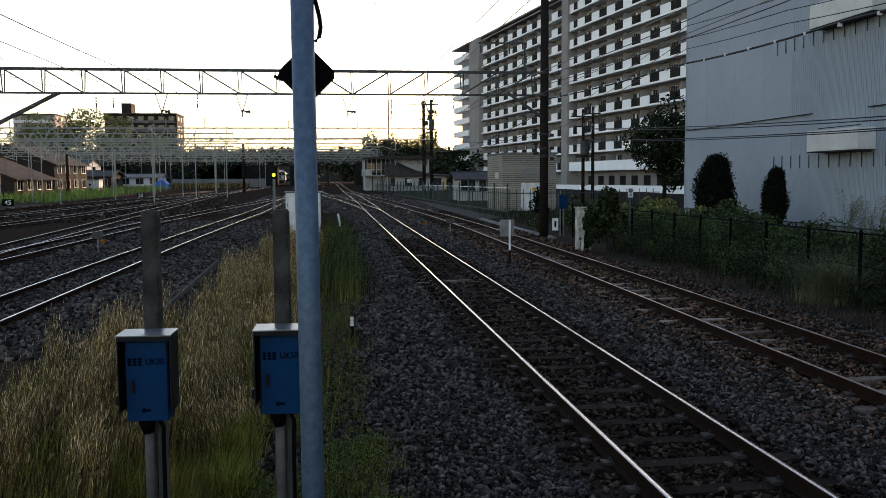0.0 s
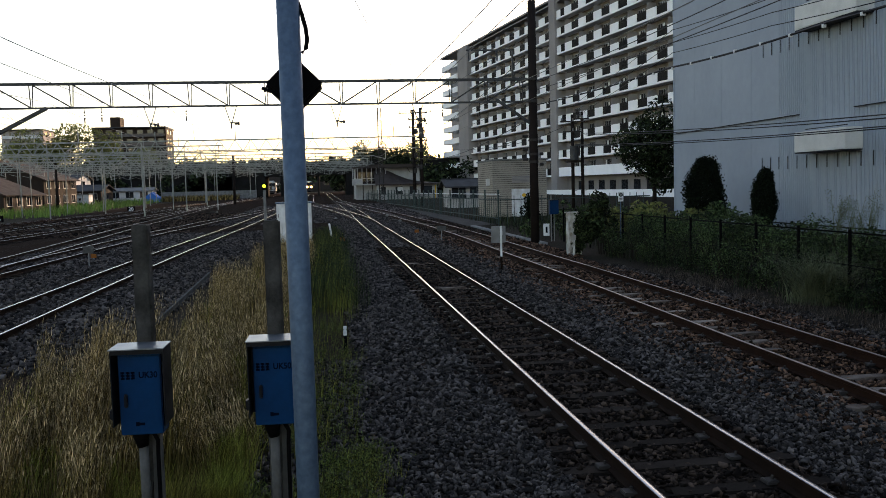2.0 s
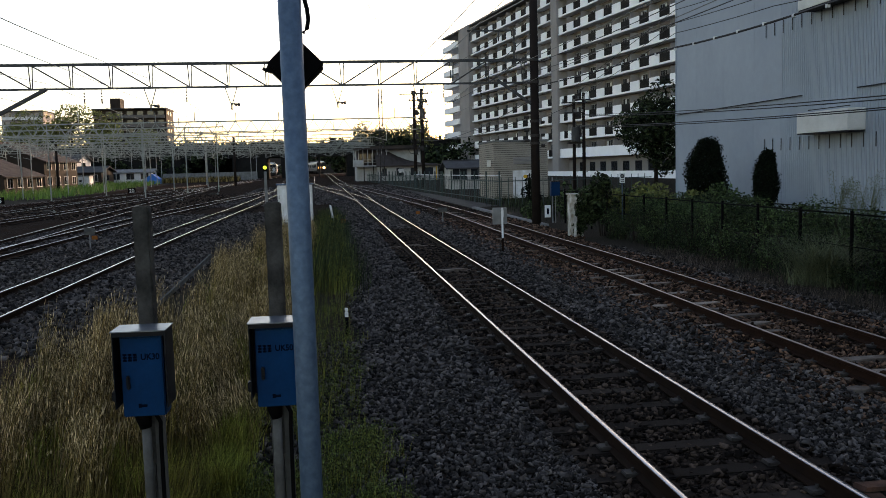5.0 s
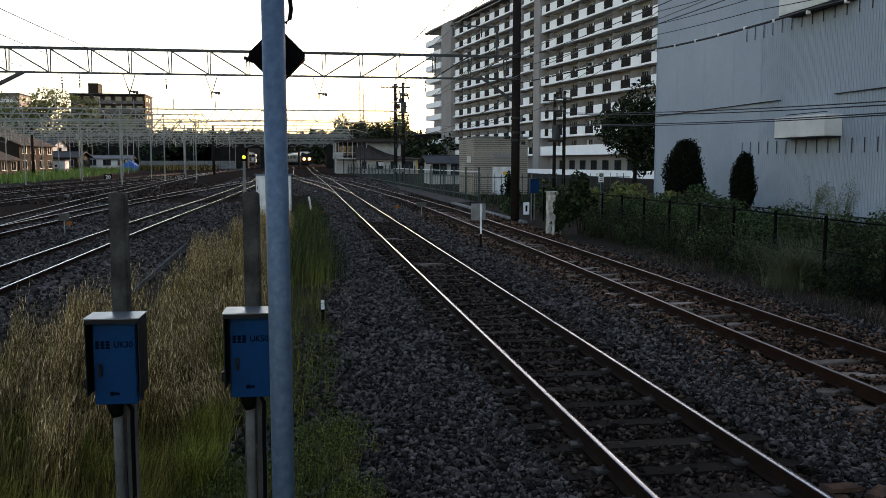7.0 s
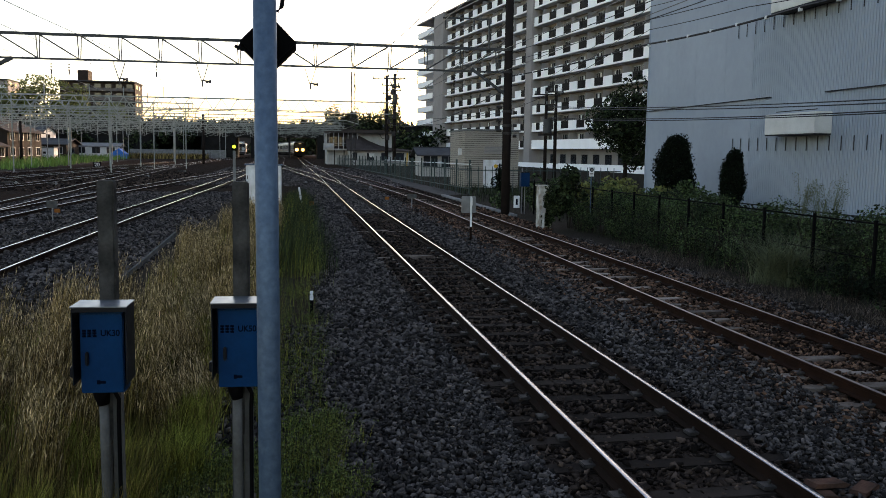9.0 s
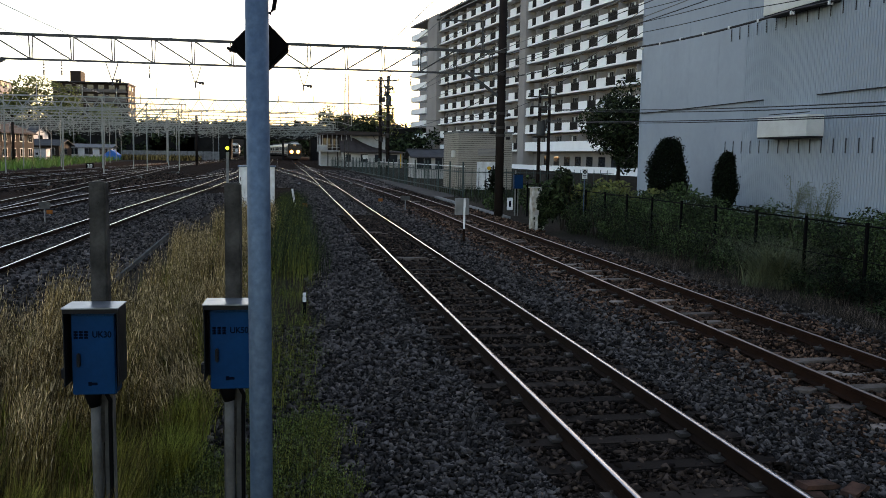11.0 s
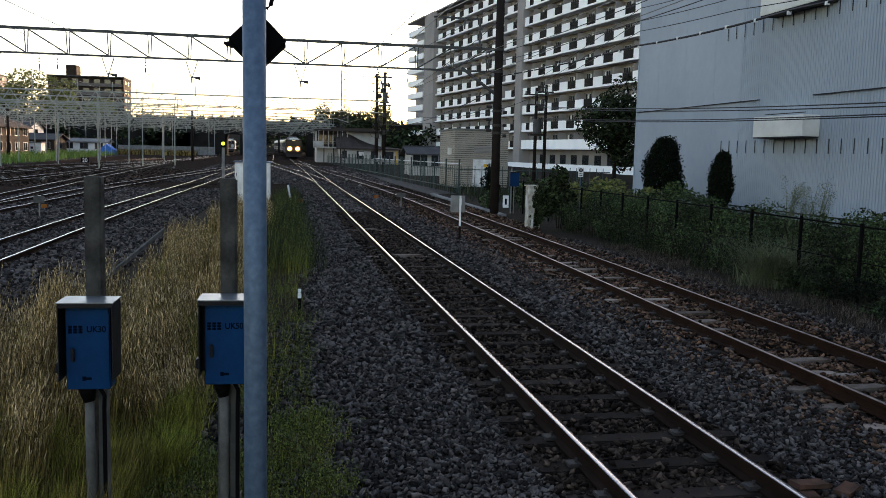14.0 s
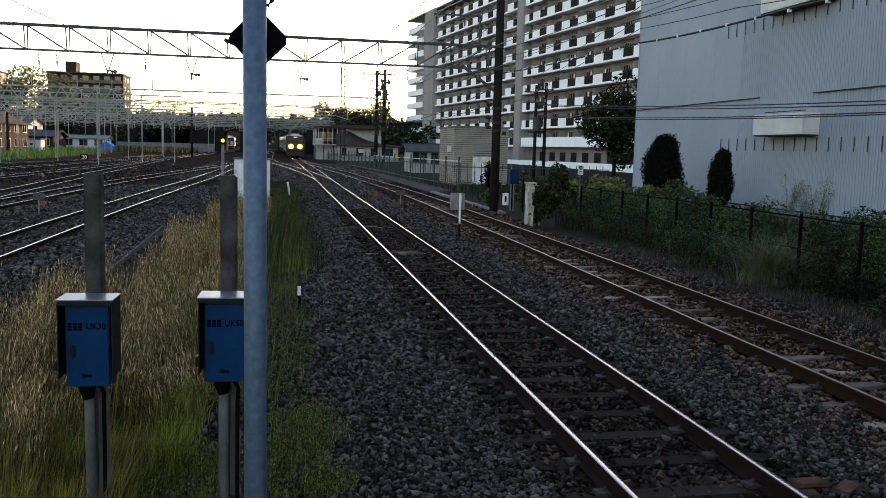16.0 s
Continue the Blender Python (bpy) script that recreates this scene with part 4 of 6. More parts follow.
def warehouse():
    root = thing("warehouse", pose(0, 0, 0), "blue-grey windowless warehouse with ribbed metal siding", "warehouse")
    x0, y0, y1, top = 20.5, -8.0, 49.35, 14.0
    prof, step = [], 0.165
    y = y0
    while y < y1 - 0.3:
        prof += [(y, 0.0), (y + 0.11, 0.0), (y + 0.125, 0.035), (y + 0.15, 0.035)]
        y += step
    prof.append((y1, 0.0))
    n = len(prof)
    split = 37.5
    sh = Shape()
    near = [(a, o) for a, o in prof if a <= split] + [(split, 0.0), (y1, 0.0)]
    n = len(near)
    sh.add([(x0 + o, a, z) for z in (-0.3, top) for a, o in near], [(i + 1, i, i + n, i + n + 1) for i in range(n - 1)])
    part("ribbed_wall", sh, WALL_BLUE, root)
    part("body", Shape().box(x0 + 0.06, 44, y0, y1, -0.3, top - 0.01), WALL_BLUE, root)
    part("corner_trim", Shape().box(x0 - 0.03, x0 + 0.035, y1 - 0.12, y1 + 0.02, -0.3, top), WALL_BLUE, root)
    for ya, yb in ((46.5, 46.47), (43.2, 43.17), (40.0, 39.97)):
        part("panel_joint", Shape().box(x0 - 0.006, x0 + 0.02, yb, ya, -0.2, top - 0.1), WALL_BLUE, root)
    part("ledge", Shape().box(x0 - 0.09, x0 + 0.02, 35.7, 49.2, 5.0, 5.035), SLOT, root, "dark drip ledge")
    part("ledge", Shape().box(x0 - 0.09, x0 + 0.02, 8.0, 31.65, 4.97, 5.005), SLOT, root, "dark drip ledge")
    for z, first in ((2.68, 38.9), (7.88, 38.8)):
        for i in range(16):
            yy = first - i * 0.765
            s = part("vent_slot", Shape().box(x0 - 0.03, x0 + 0.03, yy - 0.055, yy + 0.055, z, z + 0.60), WALL_BLUE, root)
            # Near-black strip on the slot's face, in place of shade inside it.
            part("slot_opening", Shape().box(x0 - 0.034, x0 - 0.03, yy - 0.045, yy + 0.028, z + 0.02, z + 0.585), SLOT, s, "dark strip imitating shade inside a narrow opening")
    for z0, z1, ya, yb in ((3.36, 4.2, 31.15, 34.8), (8.42, 9.4, 30.5, 34.8)):
        hood = part("duct_box", Shape().soft_box(x0 - 0.75, x0 - 0.01, ya, yb, z0, z1, 0.02), CREAM, root, "cream metal duct hood")
        # Near-black sheet under the solid hood, in place of its inner shade.
        part("underside", Shape().box(x0 - 0.73, x0 - 0.02, ya + 0.03, yb - 0.03, z0 - 0.05, z0 + 0.001), SLOT, hood, "dark sheet imitating shade inside the open underside")
        part("top_rail", Shape().bar((x0 - 0.7, ya - 0.05, z1 + 0.08), (x0 - 0.7, yb - 0.8, z1 + 0.08), 0.035), HOOD, hood)
    part("foot_rail", Shape().bar((x0 - 0.35, 10, 0.32), (x0 - 0.35, 38, 0.32), 0.05).bar((x0 - 0.35, 10, 0.12), (x0 - 0.35, 38, 0.12), 0.05), HOOD, root)
    part("roof", Shape().box(x0 - 0.1, 44.1, y0 - 0.1, y1 + 0.1, top, top + 0.3), ROOF, root)


warehouse()

# ---------- apartment block ----------


def apartment_block():
    """u runs along the front, v out of it towards the tracks."""
    d = Vector((-0.137, 0.9906, 0)).normalized()
    v = Vector((-d.y, d.x, 0))
    m = Matrix(((d.x, v.x, 0, 38.6), (d.y, v.y, 0, 130.4), (0, 0, 1, 0), (0, 0, 0, 1)))
    root = thing("apartment_block", m, "eleven-storey white and grey apartment block with long balconies", "apartment building")
    H, base, floors = 2.75, 3.4, 10
    top = base + H * floors
    # Below u = -29 the block is unseen, lengthened to block the low sun.
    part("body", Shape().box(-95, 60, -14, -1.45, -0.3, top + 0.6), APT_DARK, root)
    part("roof_slab", Shape().box(-95, 60.2, -14.2, 0.25, top + 0.6, top + 0.9), APT_GREY, root, "dark overhanging roof edge")
    part("end_fin", Shape().box(53.2, 60.0, -1.45, 0.6, -0.3, top + 0.8), APT_GREY, root, "plain grey stair tower")
    part("mid_fin", Shape().box(7.0, 9.4, -1.45, 0.35, -0.3, top + 1.0), APT_GREY, root, "plain grey stair tower")
    part("far_wing", Shape().box(60.0, 78.0, -14, -3.0, -0.3, top + 0.6), APT_GREY, root)
    bay = 5.15
    wings = [(-93.9, 7.0, 19), (9.4, 15.6, 1), (16.0, 53.2, 7)]
    par = Shape().soft_box(0, 1, -0.12, 0.0, 0.0, 1.13, 0.015).mesh("parapet", APT_WHITE)
    grl = Shape()
    for i in range(15):
        grl.box(i / 15 + 0.015, i / 15 + 0.04, -0.07, -0.04, 0.05, 1.08)
    grl.box(0, 1, -0.08, -0.03, 1.08, 1.12).box(0, 1, -0.08, -0.03, 0.02, 0.06).box(0, 1, -0.1, -0.09, 0.06, 1.05)
    grl = grl.mesh("grille", GRILLE)
    win = Shape().box(0, 1.7, 0.0, 0.05, 0.05, 2.0).mesh("window", GLASS)
    sash = Shape()
    for x in (0, 0.55, 1.12, 1.66):
        sash.box(x, x + 0.05, 0.04, 0.08, 0.05, 2.0)
    sash.box(0, 1.7, 0.04, 0.08, 1.95, 2.03)
    sash = sash.mesh("sash", SASH)
    curt = Shape().box(0.08, 0.5, 0.052, 0.06, 0.1, 1.9).mesh("curtain", CURTAIN)
    div = Shape().box(-0.04, 0.04, -1.4, -0.12, 0.0, 2.1).mesh("partition", APT_GREY)
    for a, b, _ in wings:
        for k in range(floors + 1):
            z = base + H * k
            if k < floors:
                part("balcony_slab", Shape().box(a, b, -1.45, 0.03, z - 0.02, z + 0.24), APT_WHITE, root)
            else:
                part("balcony_roof", Shape().box(a, b, -1.45, 0.03, z - 0.02, z + 0.16), APT_GREY, root)
            if k == floors:
                continue
            c = a
            if k == 0 and a < 0:
                part("long_parapet", Shape().box(a, b, -0.12, 0.0, z + 0.24, z + 1.4), APT_WHITE, root)
            while b - c > 2.0:
                w = min(bay, b - c)
                if c > -48:
                    if not (k == 0 and a < 0):
                        part("parapet", par, None, root, m=Matrix.Translation((c + w * 0.5, 0, z + 0.24)) @ Matrix.Diagonal((w * 0.5, 1, 1, 1)))
                        part("grille", grl, None, root, m=Matrix.Translation((c, 0, z + 0.24)) @ Matrix.Diagonal((w * 0.5, 1, 1, 1)))
                    wd = part("window", win, None, root, m=Matrix.Translation((c + 0.5 + random.uniform(0, 0.3), -1.44, z + 0.24)))
                    part("sash", sash, None, wd)
                    if random.random() < 0.6:
                        part("curtain", curt, None, wd, m=Matrix.Translation((random.choice((0, 0.56, 1.1)), 0, 0)))
                    if w > 4:
                        wd = part("window", win, None, root, m=Matrix.Translation((c + 2.9, -1.44, z + 0.24)))
                        part("sash", sash, None, wd)
                        if random.random() < 0.5:
                            part("curtain", curt, None, wd, m=Matrix.Translation((random.choice((0, 0.56, 1.1)), 0, 0)))
                    part("partition", div, None, root, m=Matrix.Translation((c + 0.02, 0, z + 0.24)))
                c += bay
    part("ground_wall", Shape().box(-95, 53, 0.2, 0.4, -0.3, 1.25), APT_WHITE, root)
    for i in range(14):
        part("ground_window", Shape().box(-46 + i * 3.6, -44.2 + i * 3.6, -1.44, -1.38, 1.2, 2.6), GLASS, root)
    for k in range(floors + 1):
        z = 0.9 + H * k if k == 0 else base + H * (k - 1)
        part("end_balcony", Shape().box(60.0, 71.5, -3.0, 0.9, z, z + 0.22).box(60.0, 71.5, 0.78, 0.9, z + 0.22, z + 1.2).box(60.0, 60.12, -3, 0.78, z + 0.22, z + 1.2), APT_WHITE, root)
        part("end_window", Shape().box(61, 62.6, -3.0, -2.94, z + 0.3, z + 2.2).box(65, 66.6, -3.0, -2.94, z + 0.3, z + 2.2), GLASS, root)
    part("end_roof", Shape().box(59.0, 72.0, -14, 1.1, top + 0.3, top + 0.6), APT_GREY, root)


apartment_block()

# ---------- bridge and hills ----------


def bridge():
    y0, y1 = 200.0, 213.0
    z0 = rise(200)
    root = thing("road_bridge", pose(0, 0, z0), "sooty concrete road bridge over the tracks with several spans", "bridge", kind="structure")
    part("deck", Shape().box(-90, 46, y0, y1, 4.7, 7.4), DARK_CONCRETE, root)
    part("edge_girder", Shape().box(-90, 46, y0 - 0.5, y0, 6.0, 7.7), DARK_CONCRETE, root)
    for a, b in ((-90, -29.6), (-25.7, -23.1), (-20.1, -12.6), (-9.4, -4.3), (-1.15, -0.75), (5.2, 46)):
        part("pier", Shape().box(a, b, y0 + 0.3, y1 - 0.3, -0.3, 4.7), DARK_CONCRETE, root)
    # Added sheet behind the left openings, to make them read black.
    part("portal_backing", Shape().box(-90, -15.5, y1 - 0.25, y1 + 0.1, -0.3, 4.7), DARK_CONCRETE, root)
    for i in range(46):
        part("parapet_post", Shape().box(-44 + i * 1.9, -43.9 + i * 1.9, y0 - 0.3, y0 - 0.2, 7.7, 8.7), IRON, root)
    part("parapet_rail", Shape().bar((-60, y0 - 0.25, 8.7), (46, y0 - 0.25, 8.7), 0.08).bar((-60, y0 - 0.25, 8.2), (46, y0 - 0.25, 8.2), 0.06), IRON, root)


bridge()


def tree(x, y, z, height, spread, material, n=900, size=0.28, trunk=0.35, label="broad leafy tree with a dense green crown", lumps=9):
    root = thing("tree", pose(x, y, z), label, "tree")
    sh = Shape().tube([(0, 0, -0.3), (0.1, 0, height * trunk), (0.05, 0.1, height * 0.8)], 0.03 * height, 8, 0.008 * height)
    for k in range(6):
        a = k * 1.05 + random.random()
        b = height * (trunk + 0.06 * k)
        sh.tube([(0.08, 0, b), (math.cos(a) * spread * 0.35, math.sin(a) * spread * 0.35, b + height * 0.14), (math.cos(a) * spread * 0.7, math.sin(a) * spread * 0.7, b + height * 0.2)], 0.012 * height, 6, 0.004 * height)
    part("trunk", sh, BARK, root)
    pts = blob_points(n, (0, 0, height * (1 + trunk) / 2), (spread, spread, height * (1 - trunk) / 2 * 1.15), lumps)
    part("crown", leaf_mesh("crown", pts, size, material), None, root)
    return root


def woods(name, pts, size, material, label):
    return tagged(new(name, leaf_mesh(name, pts, size, material)), label, "trees", kind="stuff")


def bank(n, x0, x1, y0, y1, z0, z1, lump, seed, k=60):
    """Points for an uneven wooded bank."""
    r = np.random.default_rng(seed)
    c = np.stack([r.uniform(x0, x1, k), r.uniform(y0, y1, k), r.uniform(z0, z1, k)], 1)
    d = r.normal(size=(n, 3))
    d /= np.linalg.norm(d, axis=1, keepdims=True)
    return c[r.integers(0, k, n)] + d * lump * r.uniform(0.4, 1, (n, 1))


woods("far_woods", bank(9000, -90, -28, 216, 235, 2, 9.5, 2.8, 3), 0.5, LEAF_DARK, "dark wooded bank behind the bridge")
woods("far_woods", bank(9000, -80, -22, 190, 197, 1, 6.5, 1.8, 8), 0.4, LEAF_DARK, "dark wooded slope in front of the bridge")
# The y 330 woods are made up, to darken the bridge openings.
woods("far_woods", bank(12000, -120, 60, 330, 350, 0, 11, 5.0, 9), 0.9, LEAF_DARK, "dark woods added to block the sky in the bridge openings")
woods("far_woods", bank(12000, -70, 46, 213, 220, 7.6, 9.3, 1.1, 4, 300), 0.4, LEAF_DARK, "shrubs along the far edge of the bridge")
woods("far_woods", bank(4500, 13, 46, 178, 196, 1, 7.5, 2.2, 5), 0.45, LEAF_DARK, "overgrown slope beside the bridge end")
for tx, ty, th, ts in ((-66, 245, 21, 8), (-58, 248, 20, 7), (-76, 240, 18, 7), (-49, 250, 15, 5)):
    tree(tx, ty, 0, th, ts, LEAF_SUN, 6500, 0.3, lumps=16, label="tall olive-green tree, evening light put into its leaf colour")
for tx, ty, th, ts in ((10, 205, 13, 4.5), (14.5, 212, 12, 4), (21, 200, 13.5, 4.2), (17, 195, 10.5, 3.6)):
    tree(tx, ty, 0, th, ts, LEAF_SUN if tx > 20 else LEAF_DARK, 5000, 0.2, label="leafy tree beside the bridge end", lumps=14)


# Made-up rise that shuts out bright sky behind the bridge spans.
def hill():
    sh = Shape()
    xs = list(np.linspace(-260, 200, 40))
    rows = [(375, -1.0, 0.0), (390, 5.0, 1.5), (410, 12.0, 3.0), (450, 14.5, 3.0), (520, -2.0, 0.0)]
    v = [(x, y, z + amp * noise.noise(Vector((x * 0.03, y * 0.02, 2)))) for y, z, amp in rows for x in xs]
    n = len(xs)
    sh.add(v, [(j * n + i, j * n + i + 1, (j + 1) * n + i + 1, (j + 1) * n + i) for j in range(len(rows) - 1) for i in range(n - 1)])
    tagged(part("hill", sh, SOIL), "low made-up hill blocking the sky behind the bridge openings", "hill", kind="structure")


hill()


def far_tower(x0, x1, y, z1, penthouse, lit_label):
    root = thing("apartment_tower", pose(0, y, 0), lit_label, "apartment building", "far apartment houses")
    part("body", Shape().box(x0, x1, 0, 14, 0, z1), WALL_BROWN if penthouse else APT_GREY, root)
    w = (x1 - x0) / 7
    for k in range(int(z1 / 2.9)):
        part("balcony_band", Shape().box(x0 + 0.4, x1 - 0.4, -0.9, -0.02, z1 - 2.9 * (k + 1), z1 - 2.9 * (k + 1) + 1.0), TOWER_BAND if penthouse else WALL_WHITE, root)
        for i in range(7):
            part("window", Shape().box(x0 + i * w + 0.7, x0 + (i + 1) * w - 0.7, -0.05, -0.01, z1 - 2.9 * (k + 1) + 1.0, z1 - 2.9 * k - 0.6), GLASS, root)
    part("roof", Shape().box(x0 - 0.3, x1 + 0.3, -1.1, 14.3, z1, z1 + 0.35), ROOF, root)
    if penthouse:
        part("lift_house", Shape().box(x0 + 5.0, x0 + 8.2, 2, 8, z1 + 0.35, z1 + 3.8), WALL_BROWN, root)
    for k in range(int(z1 / 2.9)):
        part("side_window", Shape().box(x1 + 0.01, x1 + 0.05, 3, 4.6, z1 - 2.9 * (k + 1) + 1.0, z1 - 2.9 * k - 0.6).box(x1 + 0.01, x1 + 0.05, 8, 9.6, z1 - 2.9 * (k + 1) + 1.0, z1 - 2.9 * k - 0.6), GLASS, root)


far_tower(-73.5, -50.6, 300, 24.0, True, "brown apartment house with a lift tower, its end sunlit")
far_tower(-112, -98, 330, 26.0, False, "pale apartment house far off behind trees")


def car_end(front, lamp=HEADLAMP_GLARE, face=FACE):
    """A commuter car 20 m long; the front car has a cab at its near end."""
    root = thing("train_car", Matrix(), "steel commuter train car with a lit cab front" if front else "steel commuter train car behind the first", "train", "cars of the train")
    z0, z1, w = 0.95, 3.62, 1.45
    prof = [(-w, z0), (w, z0), (w, 2.9), (w - 0.12, 3.3), (w - 0.5, 3.55), (0, z1), (-w + 0.5, 3.55), (-w + 0.12, 3.3), (-w, 2.9)]
    part("body", Shape().prism(prof, 0.0, 19.5), STEEL, root)
    part("roof_unit", Shape().soft_box(-0.8, 0.8, 7.5, 11.5, 3.6, 3.95, 0.06), CONCRETE, root)
    part("underframe", Shape().box(-1.2, 1.2, 0.6, 19, 0.35, 0.95), BLACK, root)
    part("waist_stripe", Shape().box(-w - 0.006, w + 0.006, 0.02, 19.48, 1.35, 1.5), ORANGE, root, "orange waist stripe")
    for i in range(4):
        y = 2.6 + i * 4.75
        for s in (-1, 1):
            part("side_window", Shape().box(s * w - 0.012, s * w + 0.012, y + 0.9, y + 3.1, 1.85, 2.75), GLASS, root)
            part("door", Shape().box(s * w - 0.01, s * w + 0.01, y - 0.65, y + 0.65, 1.0, 2.85), CONCRETE, root)
    for y in (2.6, 16.9):
        for dy in (-1.05, 1.05):
            part("wheelset", Shape().tube([(-0.6, y + dy, 0.43), (0.6, y + dy, 0.43)], 0.43, 16), BLACK, root)
    if front:
        part("cab_front", Shape().soft_box(-w + 0.02, w - 0.02, -0.16, 0.05, 0.9, 3.35, 0.05), face, root, "cab front")
        part("roof_cap", Shape().prism([(-1.0, 3.34), (1.0, 3.34), (0.7, 3.6), (0, 3.72), (-0.7, 3.6)], -0.1, 0.6), WHITE, root, "pale roof cap over the cab")
        for a, b in ((-1.25, -0.42), (-0.36, 0.36), (0.42, 1.25)):
            part("windscreen", Shape().box(a, b, -0.175, -0.158, 2.3, 3.1), GLASS, root)
        # Added panel whose brown stands for the front lit round the lamps.
        part("lamplit_panel", Shape().soft_box(-1.3, 1.3, -0.185, -0.15, 1.3, 2.2, 0.02), CAB_LAMPLIT, root, "panel browned to imitate headlamp light on the cab front")
        part("destination_sign", Shape().box(-0.28, 0.28, -0.18, -0.165, 3.14, 3.27), LAMP_SOFT, root, "lit destination panel")
        part("skirt", Shape().soft_box(-1.3, 1.3, -0.1, 0.3, 0.3, 0.92, 0.04), IRON, root)
        for s in (-1, 1):
            # The discs are far wider than the lamps, to imitate their glare.
            part("headlamp", Shape().tube([(s * 0.68, -0.26, 1.75), (s * 0.68, -0.15, 1.75)], 0.43, 20), lamp, root, "round headlamp disc widened to take in its glare")
            if lamp is HEADLAMP_GLARE:
                part("bulb", Shape().tube([(s * 0.68, -0.28, 1.75), (s * 0.68, -0.26, 1.75)], 0.2, 14), LAMP_CORE, root, "white-hot middle of the headlamp")
        part("coupler", Shape().soft_box(-0.15, 0.15, -0.6, 0, 0.75, 1.0, 0.03), IRON, root)
    return root


CARS = [car_end(i == 0) for i in range(6)]
standing = car_end(True, HEAD_DARK, WHITE_OLD)
tagged(standing, "pale commuter train standing beyond the bridge")
standing.matrix_basis = pose(-14.6, 252.0, rise(252), 0, 0, 2)


def main_line(s):
    """The place on the main track at s metres of way from y = 0, with its heading."""
    pts = TRACKS["main"][0]
    y = s
    while True:
        x = smooth_x(pts, y)
        return Vector((x, y, rise(y) + 0.155))

# ---------- east side: fences, shrubs, sheds ----------


def shrub(x, y, height, rx, ry, material, n=700, size=0.05, name="shrub", label="dense green shrub beside the fence", shell=0.45, lumps=9):
    root = thing(name, pose(x, y, 0), label, "shrub", "shrubs along the fence")
    sh = Shape()
    for k in range(7):
        a = k * 0.9 + random.random()
        sh.tube([(math.cos(a) * 0.08, math.sin(a) * 0.08, -0.05), (math.cos(a) * rx * 0.3, math.sin(a) * ry * 0.3, height * 0.4), (math.cos(a) * rx * 0.6, math.sin(a) * ry * 0.6, height * 0.8)], 0.014, 5, 0.004)
    part("branchwork", sh, BARK, root)
    part("foliage", leaf_mesh("foliage", blob_points(n, (0, 0, height * 0.5), (rx, ry, height * 0.56), lumps, shell), size, material), None, root)
    return root


for i in range(26):
    y = 9.5 + i * 0.72
    shrub(10.15 + random.uniform(-0.2, 0.35), y, random.uniform(1.05, 1.6) - 0.012 * i, random.uniform(0.55, 0.8), random.uniform(0.6, 0.9),
          random.choice((LEAF_DARK, LEAF_DARK, LEAF) if i < 10 else (LEAF_DARK, LEAF, LEAF)), 1900, 0.027, label="green shrub pressed against the mesh fence")
    shrub(9.2 + random.uniform(-0.15, 0.2), y, random.uniform(0.45, 0.85) * (0.75 if i < 9 else 1.35), random.uniform(0.3, 0.5), random.uniform(0.5, 0.7),
          random.choice((LEAF_DARK, LEAF_HEDGE) if i < 9 else (LEAF_DARK, LEAF)), 1000, 0.024, label="low dark green plant at the foot of the mesh fence")
for i in range(22):
    shrub(random.uniform(10.2, 15.5), 12 + i * 1.5, random.uniform(0.8, 1.5), random.uniform(0.9, 1.4), random.uniform(0.8, 1.2),
          random.choice((LEAF, LEAF, LEAF_DARK)), 1500, 0.042, label="yellow-green wild shrub behind the fence")
shrub(8.95, 27.6, 1.9, 0.62, 0.7, LEAF_DARK, 2000, 0.07, label="tall dark shrub beside the white cabinet")
shrub(12.0, 50.0, 1.7, 0.75, 0.75, LEAF_HEDGE, 1300, 0.07, label="dark round shrub in front of the shed")
shrub(8.7, 36.2, 0.9, 0.5, 0.6, LEAF, 500, 0.06, label="small weedy shrub at the pole's foot")
for i in range(9):
    shrub(10.5 + i * 0.8, 38 + random.uniform(-3, 6), random.uniform(1.0, 1.7), 1.0, 1.0, random.choice((LEAF, LEAF_SUN)), 700, 0.08, label="yellow-green wild shrub behind the fence")
blades("fence_weeds", scatter(1300, 8.8, 9.5, 10.0, 27.0, 0.12), 0.34, 0.005, LEAF_DARK, 0.8, 3, "long green weeds at the foot of the fence")
blades("dead_grass", scatter(9000, 7.8, 9.4, 6.5, 22.0, 0.12, 0.0), 0.15, 0.003, DEAD, 1.3, 3, "flattened grey dead grass on the verge")
blades("pampas_grass", scatter(1100, 8.75, 9.3, 14.6, 16.2, 0.16), 1.0, 0.005, LEAF_PALE, 1.7, 6, "arching pale green clump of long grass")
blades("verge_grass", scatter(900, 8.2, 9.1, 6.5, 14.0, 0.16), 0.16, 0.003, DEAD, 0.8, 3, "thin dry grass on the verge")
blades("yard_grass", scatter(9000, 10.0, 20.0, 14.0, 60.0, 0.5), 0.55, 0.01, LEAF_DARK, 0.5, 3, "wild grass in front of the warehouse")


